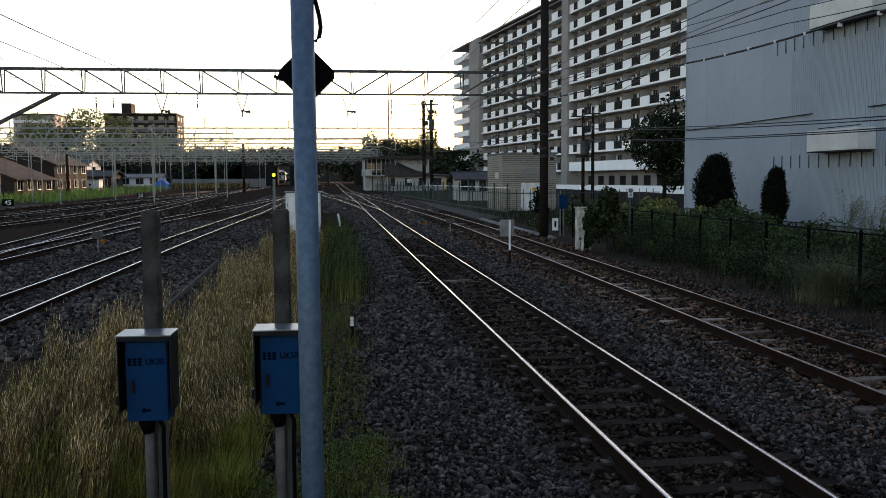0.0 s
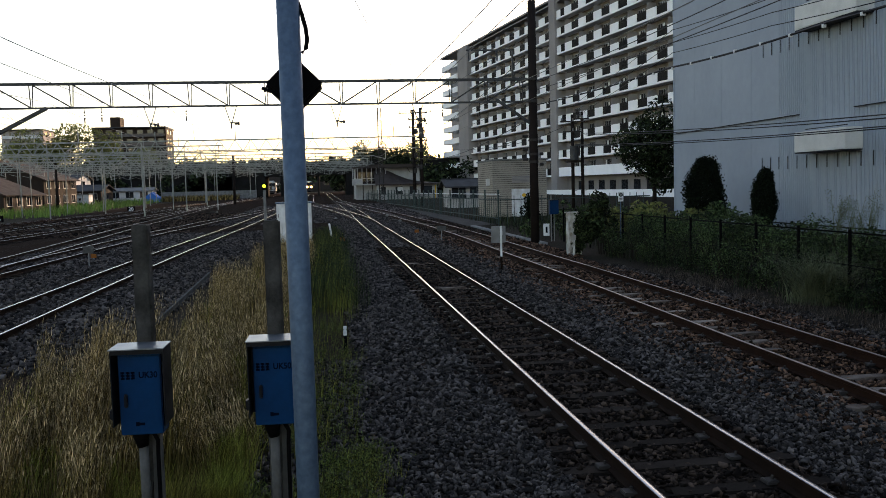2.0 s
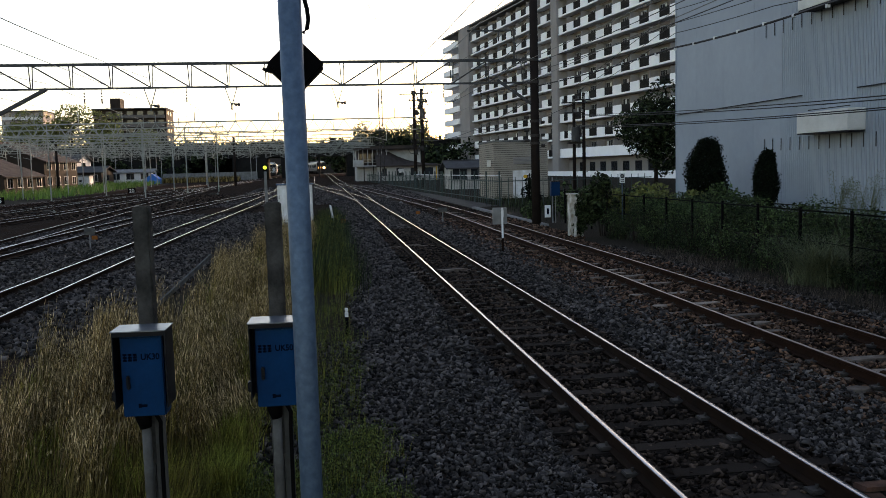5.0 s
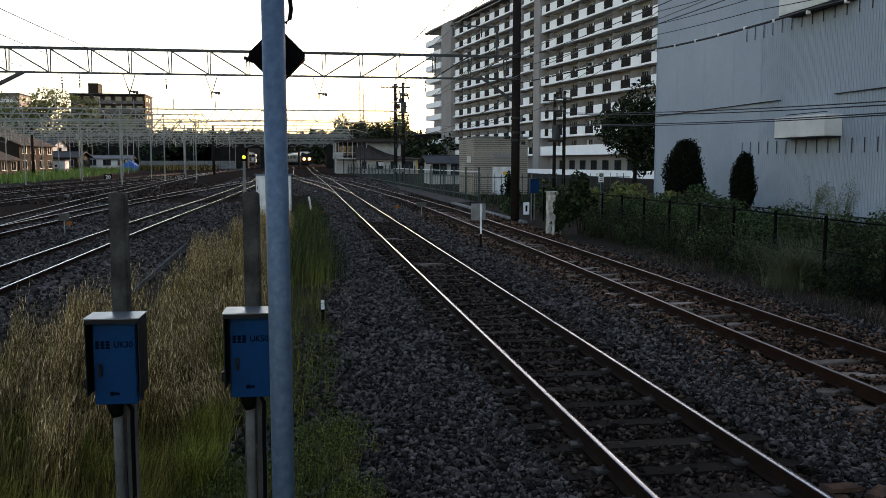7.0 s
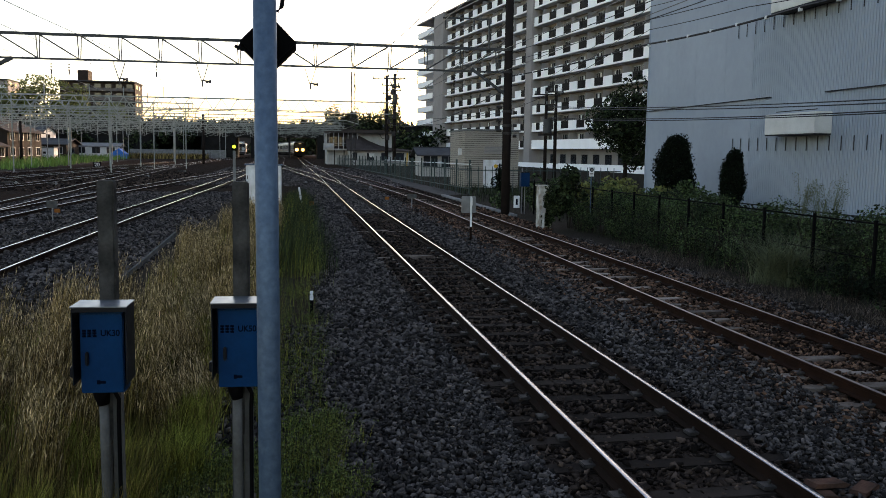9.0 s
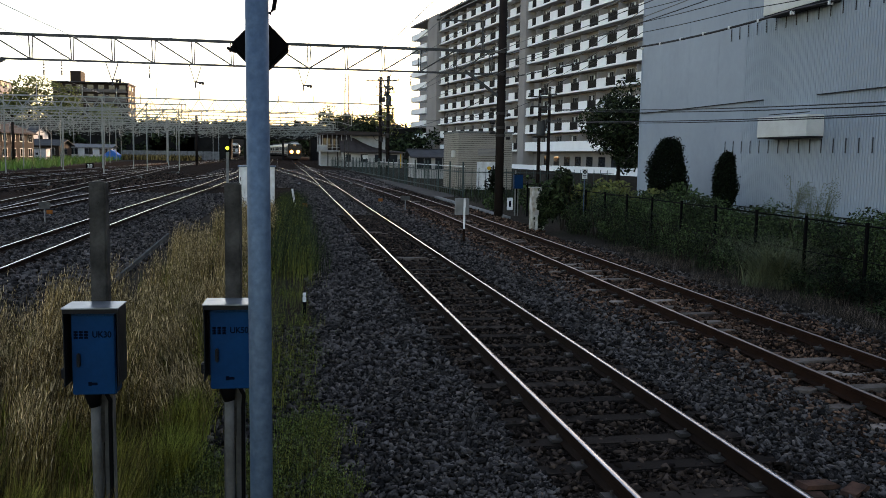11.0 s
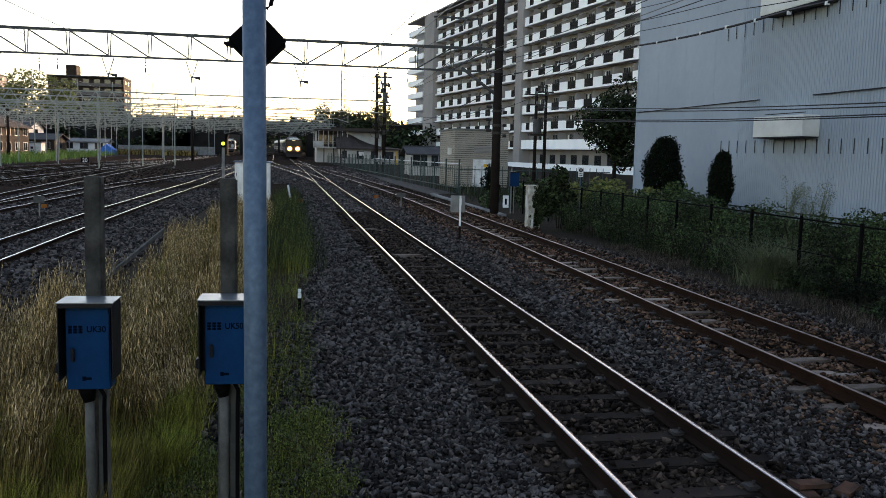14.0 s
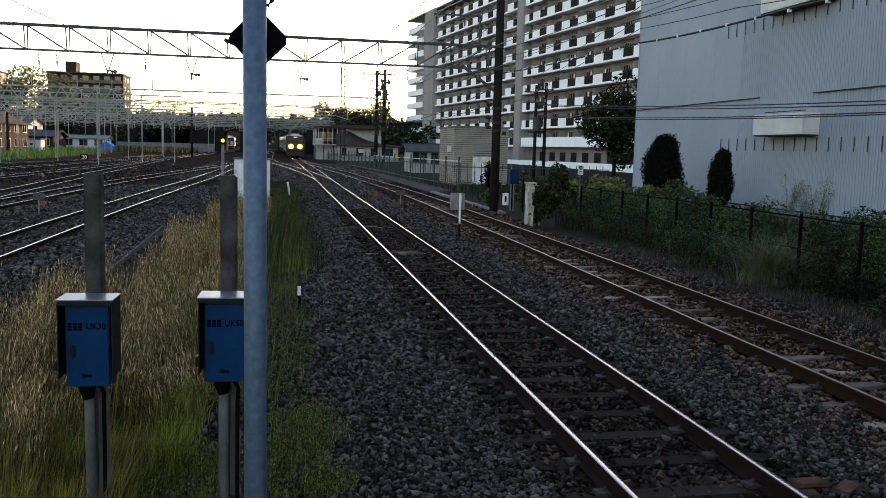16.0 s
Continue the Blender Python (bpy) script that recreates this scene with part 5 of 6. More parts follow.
def clipped_conifer(x, y, z0, z1, w, lean):
    root = thing("clipped_conifer", pose(x, y, 0), "very dark clipped conifer against the blue-grey wall", "tree", "conifers by the warehouse")
    part("trunk", Shape().tube([(0, 0, -0.1), (0, 0, z1 * 0.7)], 0.06, 8, 0.03), BARK, root)
    n = int(11000 * w)
    a, t = RNG.uniform(0, 6.283, n), RNG.uniform(0, 1, n)
    rag = np.sin(a * 3 + t * 9) * 0.13 + np.sin(a * 8 - t * 31) * 0.13 + (RNG.random(n) < 0.1) * 0.14
    prof = w / 2 * (0.92 * np.sin(np.pi * (0.17 + 0.79 * t)) ** 0.65 + rag) * RNG.uniform(0.66, 1.1, n)
    pts = np.stack([np.cos(a) * prof + lean * (t - 0.5), np.sin(a) * prof, z0 + (z1 - z0) * t + RNG.normal(0, 0.07, n)], 1)
    part("foliage", leaf_mesh("foliage", pts, 0.055, LEAF_HEDGE, -0.4), None, root)


clipped_conifer(18.1, 40, 0.1, 3.3, 1.75, 0.1)
clipped_conifer(18.5, 35, 0.3, 2.62, 0.95, 0.12)


def mesh_fence():
    root = thing("wire_fence", pose(9.54, 0, 0), "low black wire fence with square posts, half overgrown", "fence")
    for i in range(16):
        y = 9.6 + i * 1.76
        part("post", Shape().soft_box(-0.026, 0.026, y - 0.026, y + 0.026, -0.2, 1.36, 0.005), BLACK, root)
    part("top_rail", Shape().bar((0, 2, 1.30), (0, 36, 1.30), 0.028), BLACK, root)
    part("middle_rail", Shape().bar((0, 2, 0.7), (0, 36, 0.7), 0.016), BLACK, root)


mesh_fence()


def palisade():
    root = thing("palisade_fence", Matrix(), "grey-green steel palisade fence along the station path", "fence")
    line = [(10.25, 51.0), (9.75, 62.5), (9.3, 70.0), (9.0, 88.0), (8.2, 112.0), (6.5, 135.0)]
    for (x0, y0), (x1, y1) in zip(line, line[1:]):
        part("rail", Shape().bar((x0, y0, 1.45), (x1, y1, 1.45), 0.05).bar((x0, y0, 0.35), (x1, y1, 0.35), 0.05), FENCE, root)
        n = int(math.hypot(x1 - x0, y1 - y0) / 0.55)
        for i in range(n):
            t = i / n
            x, y = x0 + (x1 - x0) * t, y0 + (y1 - y0) * t
            big = i % 6 == 0
            r = 0.045 if big else 0.013
            part("fence_post" if big else "pale", Shape().box(x - r, x + r, y - r, y + r, -0.1, 2.05 if big else 1.68), FENCE, root)
    part("pipe", Shape().tube([(10.3, 50.9, 1.78), (9.8, 62.5, 1.76), (9.05, 88, 1.72)], 0.03, 6), WHITE, root, "pale pipe along the fence top")
    for i in range(22):
        x = 10.35 + i * 0.42
        part("pale", Shape().box(x - 0.014, x + 0.014, 50.9, 50.95, -0.1, 1.68), FENCE, root)
    part("rail", Shape().bar((10.25, 50.95, 1.45), (19.6, 50.95, 1.45), 0.05), FENCE, root)


palisade()
tagged(part("path_kerb", Shape().box(8.3, 8.55, 33.0, 49.5, -0.1, 0.07), CONCRETE), "pale concrete kerb of the station path", "kerb", kind="structure")
tagged(part("path", Shape().add([(8.3, 49.5, 0.02), (10.1, 50.8, 0.02), (9.2, 70, 0.1), (8.2, 90, 0.24), (7.6, 90, 0.24), (7.9, 70, 0.1), (8.2, 49.5, 0.02)], [(0, 1, 2, 3, 4, 5, 6)]), PATH), "dark worn concrete path beside the fence", "path", kind="structure")


def tan_shed():
    root = thing("equipment_shed", pose(12.1, 62, 0), "tan shed clad in horizontal siding boards", "shed")
    w, dpt, h = 3.95, 6.0, 4.1
    part("core", Shape().box(0.03, w - 0.03, 0.03, dpt, -0.2, h - 0.05), POLE_CONC, root)
    bf, bs = Shape().soft_box(0, w, -0.02, 0.03, 0.012, 0.138, 0.008).mesh("board", TAN), Shape().soft_box(-0.02, 0.03, 0.0, dpt, 0.012, 0.138, 0.008).mesh("board", TAN)
    for i in range(27):
        part("board", bf, None, root, m=Matrix.Translation((0, 0, i * 0.15)))
        part("board", bs, None, root, m=Matrix.Translation((0, 0, i * 0.15)))
    part("flat_roof", Shape().soft_box(-0.1, w + 0.1, -0.12, dpt + 0.1, h - 0.04, h + 0.08, 0.02), CONCRETE, root)
    part("shutter", Shape().box(1.35, 2.8, -0.05, -0.021, 0.0, 2.0), WHITE, root, "white roller door")
    part("louvre", Shape().box(1.4, 2.85, -0.05, -0.021, 2.45, 2.95), APT_GREY, root, "grey louvred vent")
    for i in range(5):
        part("louvre_slat", Shape().box(1.42, 2.83, -0.075, -0.051, 2.48 + i * 0.095, 2.52 + i * 0.095), CONCRETE, root)
    part("lamp_box", Shape().soft_box(-0.25, -0.021, 1, 1.5, 2.3, 2.8, 0.03), CREAM, root)


tan_shed()


def gabled_house(x, y, z, w, dpt, wall_h, roof_h, wall, roof, label, turn=0.0, windows=3, floors=1, lit=False, eave=0.5, category="house"):
    """A house with its ridge along x, a pitched roof with eaves, windows and a door in its front."""
    root = thing("house", pose(x, y, z, 0, 0, turn), label, category, "houses round the yard")
    part("wall", Shape().box(0, w, 0, dpt, -0.4, wall_h).add([(0, 0, wall_h), (0, dpt, wall_h), (0, dpt / 2, wall_h + roof_h * 0.92), (w, 0, wall_h), (w, dpt, wall_h), (w, dpt / 2, wall_h + roof_h * 0.92)],
                                                            [(0, 1, 2), (3, 5, 4), (0, 2, 5, 3), (1, 4, 5, 2)]), wall, root)
    e, t, k = eave, 0.14, eave * roof_h / (dpt / 2)
    roofs = Shape()
    for s, ya, yb in ((0, -e, dpt / 2), (1, dpt + e, dpt / 2)):
        roofs.add([(-e, ya, wall_h - k), (w + e, ya, wall_h - k), (w + e, yb, wall_h + roof_h), (-e, yb, wall_h + roof_h),
                   (-e, ya, wall_h - k + t), (w + e, ya, wall_h - k + t), (w + e, yb, wall_h + roof_h + t), (-e, yb, wall_h + roof_h + t)],
                  [(3, 2, 1, 0), (4, 5, 6, 7), (0, 1, 5, 4), (1, 2, 6, 5), (2, 3, 7, 6), (3, 0, 4, 7)])
    part("roof", roofs, roof, root)
    part("ridge", Shape().bar((-e, dpt / 2, wall_h + roof_h + t), (w + e, dpt / 2, wall_h + roof_h + t), 0.25, 0.15), roof, root)
    for f in range(floors):
        for i in range(windows):
            c = w * (i + 0.5) / windows
            zz = 0.9 + f * wall_h / floors
            wd = part("window", Shape().box(c - 0.7, c + 0.7, -0.05, -0.01, zz, zz + 1.1), GLASS, root)
            part("window_frame", Shape().box(c - 0.76, c - 0.7, -0.08, 0, zz, zz + 1.1).box(c + 0.7, c + 0.76, -0.08, 0, zz, zz + 1.1).box(c - 0.02, c + 0.02, -0.08, -0.051, zz, zz + 1.1).box(c - 0.76, c + 0.76, -0.08, 0, zz + 1.1, zz + 1.16).box(c - 0.8, c + 0.8, -0.12, 0, zz - 0.06, zz), SASH, wd)
        part("side_window", Shape().box(w + 0.01, w + 0.05, dpt * 0.35, dpt * 0.6, 0.9 + f * wall_h / floors, 2.0 + f * wall_h / floors), GLASS, root)
    return root


def signal_house():
    """The two-storey station building: glazed veranda, tall white side wall, and a low wing whose roof sweeps up against it."""
    root = thing("station_building", pose(5.2, 140, rise(140)), "two-storey station building with a veranda and pale walls", "building")
    part("wall", Shape().box(0, 10.2, 0, 9, -0.4, 4.9), WALL_DULL, root)
    part("roof", Shape().box(-0.7, 10.6, -1.5, 9.6, 4.9, 5.12).prism([(-0.3, 5.12), (10.4, 5.12), (9.0, 5.5), (1.6, 5.5)], 0.2, 9), ROOF_BROWN, root)
    part("veranda_wall", Shape().box(0.0, 4.6, -0.06, -0.005, 2.45, 4.9), WALL_BROWN, root, "dark wall behind the veranda")
    part("veranda_floor", Shape().box(-0.6, 4.8, -1.3, 0, 2.25, 2.45), WALL_DULL, root)
    for i in range(8):
        part("veranda_post", Shape().box(-0.55 + i * 0.74, -0.45 + i * 0.74, -1.28, -1.2, 2.45, 4.9), WALL_DULL, root)
    part("balustrade", Shape().box(-0.62, 1.0, -1.36, -1.26, 2.45, 3.3), WALL_DULL, root)
    part("rail", Shape().bar((1.0, -1.25, 3.3), (4.8, -1.25, 3.3), 0.07).bar((1.0, -1.25, 2.9), (4.8, -1.25, 2.9), 0.04), SASH, root)
    for i in range(3):
        wd = part("window", Shape().box(0.3 + i * 1.5, 1.5 + i * 1.5, -0.12, -0.065, 2.9, 4.3), GLASS, root)
        part("window_frame", Shape().box(0.87 + i * 1.5, 0.93 + i * 1.5, -0.15, -0.121, 2.9, 4.3), SASH, wd)
    for i in range(3):
        part("ground_post", Shape().box(-0.5 + i * 1.5, -0.35 + i * 1.5, -1.25, -1.1, -0.3, 2.25), IRON, root)
    part("lower_wing", Shape().box(3.2, 12.4, -4.5, -0.2, -0.4, 2.3), WALL_DULL, root)
    xs = [2.8, 4.0, 5.2, 6.6, 8.2, 10.0, 12.9]
    zs = [4.3, 4.55, 4.3, 3.6, 2.95, 2.55, 2.3]
    for a, b, za, zb in zip(xs, xs[1:], zs, zs[1:]):
        part("lower_roof", Shape().add([(a, -5.2, 2.15), (b, -5.2, 2.15), (b, -0.05, zb), (a, -0.05, za), (a, -5.2, 2.3), (b, -5.2, 2.3), (b, -0.05, zb + 0.15), (a, -0.05, za + 0.15)],
                                       [(3, 2, 1, 0), (4, 5, 6, 7), (0, 1, 5, 4), (1, 2, 6, 5), (2, 3, 7, 6), (3, 0, 4, 7)]), ROOF_BROWN, root, "brown sweeping roof")
    for i, w in enumerate((0.7, 1.1, 0.7, 1.3)):
        part("lower_window", Shape().box(3.7 + i * 2.2, 3.7 + w + i * 2.2, -4.56, -4.5, 0.7, 1.9), GLASS, root)
    part("striped_post", Shape().box(12.0, 12.15, -4.9, -4.75, -0.3, 2.0), YELLOW, root)
    part("air_conditioner", Shape().soft_box(6.2, 7.0, -4.95, -4.55, 1.2, 1.8, 0.04), CREAM, root)


signal_house()
gabled_house(12.4, 86, rise(86), 5.5, 4.5, 2.1, 0.6, WALL_DULL, ROOF, "low white outbuilding with a dark pitched roof", 0, 3, category="outbuilding")


def utility_pole(x, y, top, r, arms, label, steps=True, transformer=False, extra=()):
    root = thing("utility_pole", pose(x, y, rise(y)), label, "utility pole", "utility poles")
    part("shaft", Shape().tube([(0, 0, -0.3), (0, 0, top)], r, 14, r * 0.75), POLE_CONC, root, smooth=True)
    for z, half in arms:
        arm = part("crossarm", Shape().bar((-half, -0.12, z), (half, -0.12, z), 0.09), IRON, root)
        for i in range(3):
            xx = -half + 0.1 + i * (half - 0.1)
            part("insulator", Shape().tube([(xx, -0.12, z + 0.04), (xx, -0.12, z + 0.24)], 0.055, 8), CONCRETE, arm, "pale insulator")
    if transformer:
        part("transformer", Shape().tube([(0.0, -0.4, top - 3.2), (0.0, -0.4, top - 2.2)], 0.3, 14), GANTRY, root, "grey transformer can")
        part("bracket", Shape().box(-0.5, 0.5, -0.3, 0.1, top - 3.35, top - 3.2), IRON, root)
    for i, (a, b, z) in enumerate(extra):
        part("cable_loop", Shape().tube([(a, -0.2, z + 0.5), (a + (b - a) * 0.3, -0.2, z + 0.05), (a + (b - a) * 0.7, -0.2, z), (b, -0.2, z + 0.35)], 0.03, 6), WIRE, root)
        if i % 2 == 0:
            part("junction_box", Shape().soft_box(b - 0.16, b + 0.16, -0.45, -0.15, z - 0.1, z + 0.45, 0.02), IRON, root)
    if steps:
        for i in range(int(top / 0.9) - 1):
            part("step_bolt", Shape().tube([(0, 0, 1.8 + i * 0.9), ((-1) ** i * (r + 0.16), 0, 1.8 + i * 0.9)], 0.015, 5), IRON, root)
    return root


utility_pole(17.45, 60, 7.1, 0.13, ((6.6, 0.9), (5.9, 0.7)), "slim dark utility pole with crossarms", transformer=True)
utility_pole(18.15, 60, 7.3, 0.13, ((6.8, 0.5),), "slim dark utility pole beside another")
utility_pole(10.1, 97, 10.6, 0.21, ((10.2, 1.6), (9.5, 0.6), (8.6, 0.5), (7.6, 0.7), (6.8, 0.5), (6.0, 0.7), (5.0, 0.5)), "dark utility pole of a pair with crossarms", extra=((-0.7, 0.3, 8.0), (-0.6, -0.2, 6.6), (-0.9, 0.2, 5.4), (-0.5, 0.3, 4.6), (-0.8, 0.1, 3.7)))
utility_pole(10.95, 97, 10.8, 0.21, ((10.3, 1.2), (9.6, 0.5), (9.0, 0.7), (8.1, 0.5), (7.2, 0.7), (6.3, 0.6), (5.4, 0.8), (4.4, 0.5)), "dark utility pole of a pair with crossarms", transformer=True, extra=((0.7, -0.3, 8.6), (0.8, 0.3, 7.1), (0.9, 0.0, 6.0), (0.6, 0.3, 5.0), (0.7, -0.1, 4.1)))
utility_pole(-12.9, 132, 7.2, 0.2, (), "plain dark steel post in the yard", steps=False)
utility_pole(-34.3, 120, 6.3, 0.2, ((5.6, 1.6),), "dark concrete pole with a raking arm")
part("fixing_plate", Shape().soft_box(-0.35, 1.2, -0.35, -0.2, 1.0, 1.4, 0.02), APT_GREY, None).matrix_basis = pose(10.1, 97, rise(97))
tagged(bpy.data.objects["fixing_plate"], "grey plate joining the pair of poles", "plate")


def radio_mast():
    root = thing("lattice_mast", pose(6.6, 101, rise(101)), "thin pale lattice mast with aerials", "mast")
    for k in range(3):
        a = k * 2.094
        part("leg", Shape().bar((math.cos(a) * 0.34, math.sin(a) * 0.34, -0.2), (math.cos(a) * 0.24, math.sin(a) * 0.24, 11.2), 0.09), IRON, root)
    for i in range(18):
        part("brace", Shape().bar((-0.2, 0, i * 0.62), (0.3, 0, i * 0.62 + 0.3), 0.06).bar((0.3, 0, i * 0.62 + 0.3), (-0.2, 0, i * 0.62 + 0.62), 0.06), GANTRY, root)
    part("aerial", Shape().tube([(0, 0, 11.0), (0, 0, 12.3)], 0.025, 6).bar((-0.3, 0, 9.4), (-0.3, 0, 10.3), 0.05).bar((0.35, 0, 9.0), (0.35, 0, 9.8), 0.05).bar((-0.35, 0, 9.6), (0.4, 0, 9.6), 0.03), GANTRY, root)


radio_mast()
tree(29.6, 76, 0, 8.6, 3.6, LEAF_DARK, 9000, 0.15, 0.2, "dark green spreading tree beside the warehouse", 20)

# power lines in front of the warehouse and apartments
for za, zb, zc in ((5.81, 4.75, 4.11), (5.75, 4.64, 4.0), (5.02, 4.2, 3.78), (4.95, 4.12, 3.72)):
    wire("power_line", [(17.6, 60, za), (17.0, 40.7, zb), (17.0, 22.7, zc), (17.0, 2.0, zc - 0.2)], 0.02, WIRE, "black power line sagging past the warehouse", 0.05)
for za, zb, zc in ((7.8, 7.45, 7.0), (7.4, 7.05, 6.6), (8.3, 7.9, 7.5)):
    wire("power_line", [(17.5, 60, za - 0.6), (14, 33.8, za), (14, 26, zb), (14, 19, zc), (14, 0, zc + 0.3)], 0.014, WIRE, "thin black power line past the warehouse", 0.03)
wire("power_line", [(10.1, 97, 10.6), (5, 60, 10.4), (-2, 10, 10.0)], 0.012, WIRE, "thin black power line high over the tracks", 0.5)
wire("power_line", [(10.9, 97, 7.0), (14.5, 75, 5.6), (17.5, 60, 6.6)], 0.018, WIRE, "black power line between the poles", 0.4)
wire("power_line", [(10.9, 97, 5.5), (8.3, 33.6, 5.0)], 0.02, WIRE, "black power line between the poles", 0.7)
wire("power_line", [(10.9, 97, 8.2), (8.3, 33.6, 7.6)], 0.014, WIRE, "thin black power line between the poles", 0.6)
wire("power_line", [(-48, 150, 9.5), (-24, 75, 9.2), (-9, 20, 9.0), (-3, -6, 9.2)], 0.012, WIRE, "thin black power line over the yard", 0.6)
wire("power_line", [(-48, 150, 8.6), (-24, 75, 8.2), (-9, 20, 8.0), (-3, -6, 8.2)], 0.012, WIRE, "thin black power line over the yard", 0.6)
CLAMP = Shape().box(-0.03, 0.03, -0.03, 0.03, -0.035, 0.03).mesh("cable_clip", WHITE)
for i in range(22):
    t = i / 21
    y = 32.0 - 24.0 * t
    z = float(np.interp(y, [5.0, 14.75, 21.75, 33.6], [5.0, 5.07, 5.24, 5.4]))
    z -= 0.04
    c = part("cable_clip", CLAMP, None, m=pose(float(np.interp(y, [5.0, 21.75, 33.6], [9.0, 9.0, 8.3])), y, z))
    tagged(c, "pale clip on the black feeder cable", "clip", "clips on the feeder cable")

# ---------- small lineside things ----------


def marker_post(x, y, zp, w, h, plate, label, post_mat=CONCRETE, z_low=0.0):
    root = thing("marker_post", pose(x, y, rise(y)), label, "sign", "lineside markers")
    part("post", Shape().tube([(0, 0, -0.1), (0, 0, zp + h * 0.5)], 0.022, 8), post_mat, root)
    part("plate", Shape().soft_box(-w / 2, w / 2, -0.035, -0.022, zp, zp + h, 0.004), plate, root)
    return root


def siding_sign():
    root = thing("cabinet_on_post", pose(4.84, 23.8, 0), "grey switch box on a white and orange post", "electric box")
    part("post", Shape().tube([(0, 0, 0.3), (0, 0, 1.2)], 0.028, 8), WHITE, root)
    part("post_foot", Shape().tube([(0, 0, -0.1), (0, 0, 0.36)], 0.032, 8), RUST, root, "rusty post foot")
    part("box", Shape().soft_box(-0.24, 0.14, 0.03, 0.2, 0.74, 1.2, 0.012), CONCRETE, root)
    part("plate", Shape().box(-0.03, 0.03, -0.04, -0.03, 0.95, 1.15), WHITE, root)


siding_sign()
marker_post(-7.78, 30.3, 0.44, 0.34, 0.24, POST_GREY, "small weathered plate on a pale stake in the ballast")
marker_post(5.0, 37.4, 0.44, 0.4, 0.2, POST_GREY, "small weathered plate on a pale stake in the ballast")
marker_post(4.46, 42.5, 0.12, 0.22, 0.15, ORANGE, "small orange marker low in the ballast")
marker_post(0.72, 37.0, 0.15, 0.22, 0.17, ORANGE, "small orange marker low in the weeds")
marker_post(-8.3, 33.0, 0.1, 0.2, 0.14, ORANGE, "small orange marker low in the ballast")


def stake():
    root = thing("stake", pose(0.24, 12.6, 0), "short black stake with a white band", "stake")
    part("shaft", Shape().soft_box(-0.022, 0.022, -0.02, 0.02, -0.1, 0.24, 0.004), BLACK, root)
    part("band", Shape().soft_box(-0.026, 0.026, -0.024, 0.024, 0.24, 0.31, 0.004), WHITE, root)
    part("tip", Shape().soft_box(-0.024, 0.024, -0.022, 0.022, 0.33, 0.37, 0.004).box(-0.015, 0.015, -0.015, 0.015, 0.31, 0.33), WHITE, root)


stake()
tagged(part("leaning_stake", Shape().tube([(0.2, 36, 0.95), (0.24, 36, 0.7), (0.36, 36, -0.1)], 0.04, 8), WHITE), "leaning white stake in the weeds", "stake")
tagged(part("leaning_plank", Shape().bar((-2.55, 10.2, 0.35), (-1.86, 14.4, 1.04), 0.03, 0.06), POST_GREY), "grey weathered plank leaning in the dry grass", "plank")
RAW_WOOD = mat("raw_wood", (0.10, 0.05, 0.034), 0.85, var=0.5, scale=9, fine=60, bump=0.5, second=(0.035, 0.022, 0.017), spec=0.04)
for lx, ly, lz, turn, tip, half in ((3.74, 5.5, 0.05, 14, 6, 0.17), (3.98, 5.42, 0.03, 32, -5, 0.12), (3.62, 5.36, 0.025, -8, 3, 0.1)):
    sh = Shape().prism([(-half, -0.012), (half * 0.8, -0.016), (half, 0.004), (half * 0.75, 0.022), (-half * 0.2, 0.018), (-half * 0.9, 0.02)], -0.06, 0.055)
    tagged(part("loose_plank", sh, RAW_WOOD, None, m=pose(lx, ly, lz, 0, tip, turn)), "broken reddish piece of wood beside the rail", "plank", "broken wood beside the rail")


def relay_cabinet():
    root = thing("relay_cabinet", pose(-2.0, 38, 0), "white metal relay cabinet in the weeds", "cabinet")
    part("body", Shape().soft_box(0, 1.47, 0, 0.7, 0.1, 1.78, 0.02), WHITE, root)
    for a, b in ((0.03, 0.72), (0.75, 1.44)):
        d = part("door", Shape().soft_box(a, b, -0.025, 0.0, 0.14, 1.72, 0.008), WHITE, root)
        part("hinge", Shape().box(a + 0.02, a + 0.05, -0.05, -0.025, 1.2, 1.35), IRON, d)
    part("plinth", Shape().box(-0.04, 1.51, -0.04, 0.74, -0.2, 0.1), CONCRETE, root)
    part("roof", Shape().soft_box(-0.05, 1.52, -0.07, 0.75, 1.78, 1.84, 0.01), GALV, root)


relay_cabinet()


def white_locker():
    root = thing("white_locker", pose(7.95, 27.2, 0), "old white metal locker partly grown over by ivy", "cabinet")
    part("body", Shape().soft_box(-0.1, 0.3, 0.25, 0.7, 0.0, 1.36, 0.015), WHITE_OLD, root)
    part("roof", Shape().soft_box(-0.14, 0.32, 0.2, 0.75, 1.36, 1.4, 0.01), WHITE_OLD, root)
    part("door", Shape().box(-0.08, 0.28, 0.235, 0.25, 0.08, 1.3), WHITE_OLD, root)
    part("stake", Shape().soft_box(-0.1, -0.03, -0.1, -0.03, -0.1, 0.62, 0.008), WHITE_OLD, root)
    part("stake_plate", Shape().box(-0.12, -0.01, -0.12, -0.1, 0.52, 0.68), APT_GREY, root)
    part("ivy", leaf_mesh("ivy", blob_points(1100, (0.22, 0.16, 0.8), (0.34, 0.12, 0.75), 12, 0.2), 0.05, LEAF_DARK), None, root, "dark ivy leaves")


white_locker()


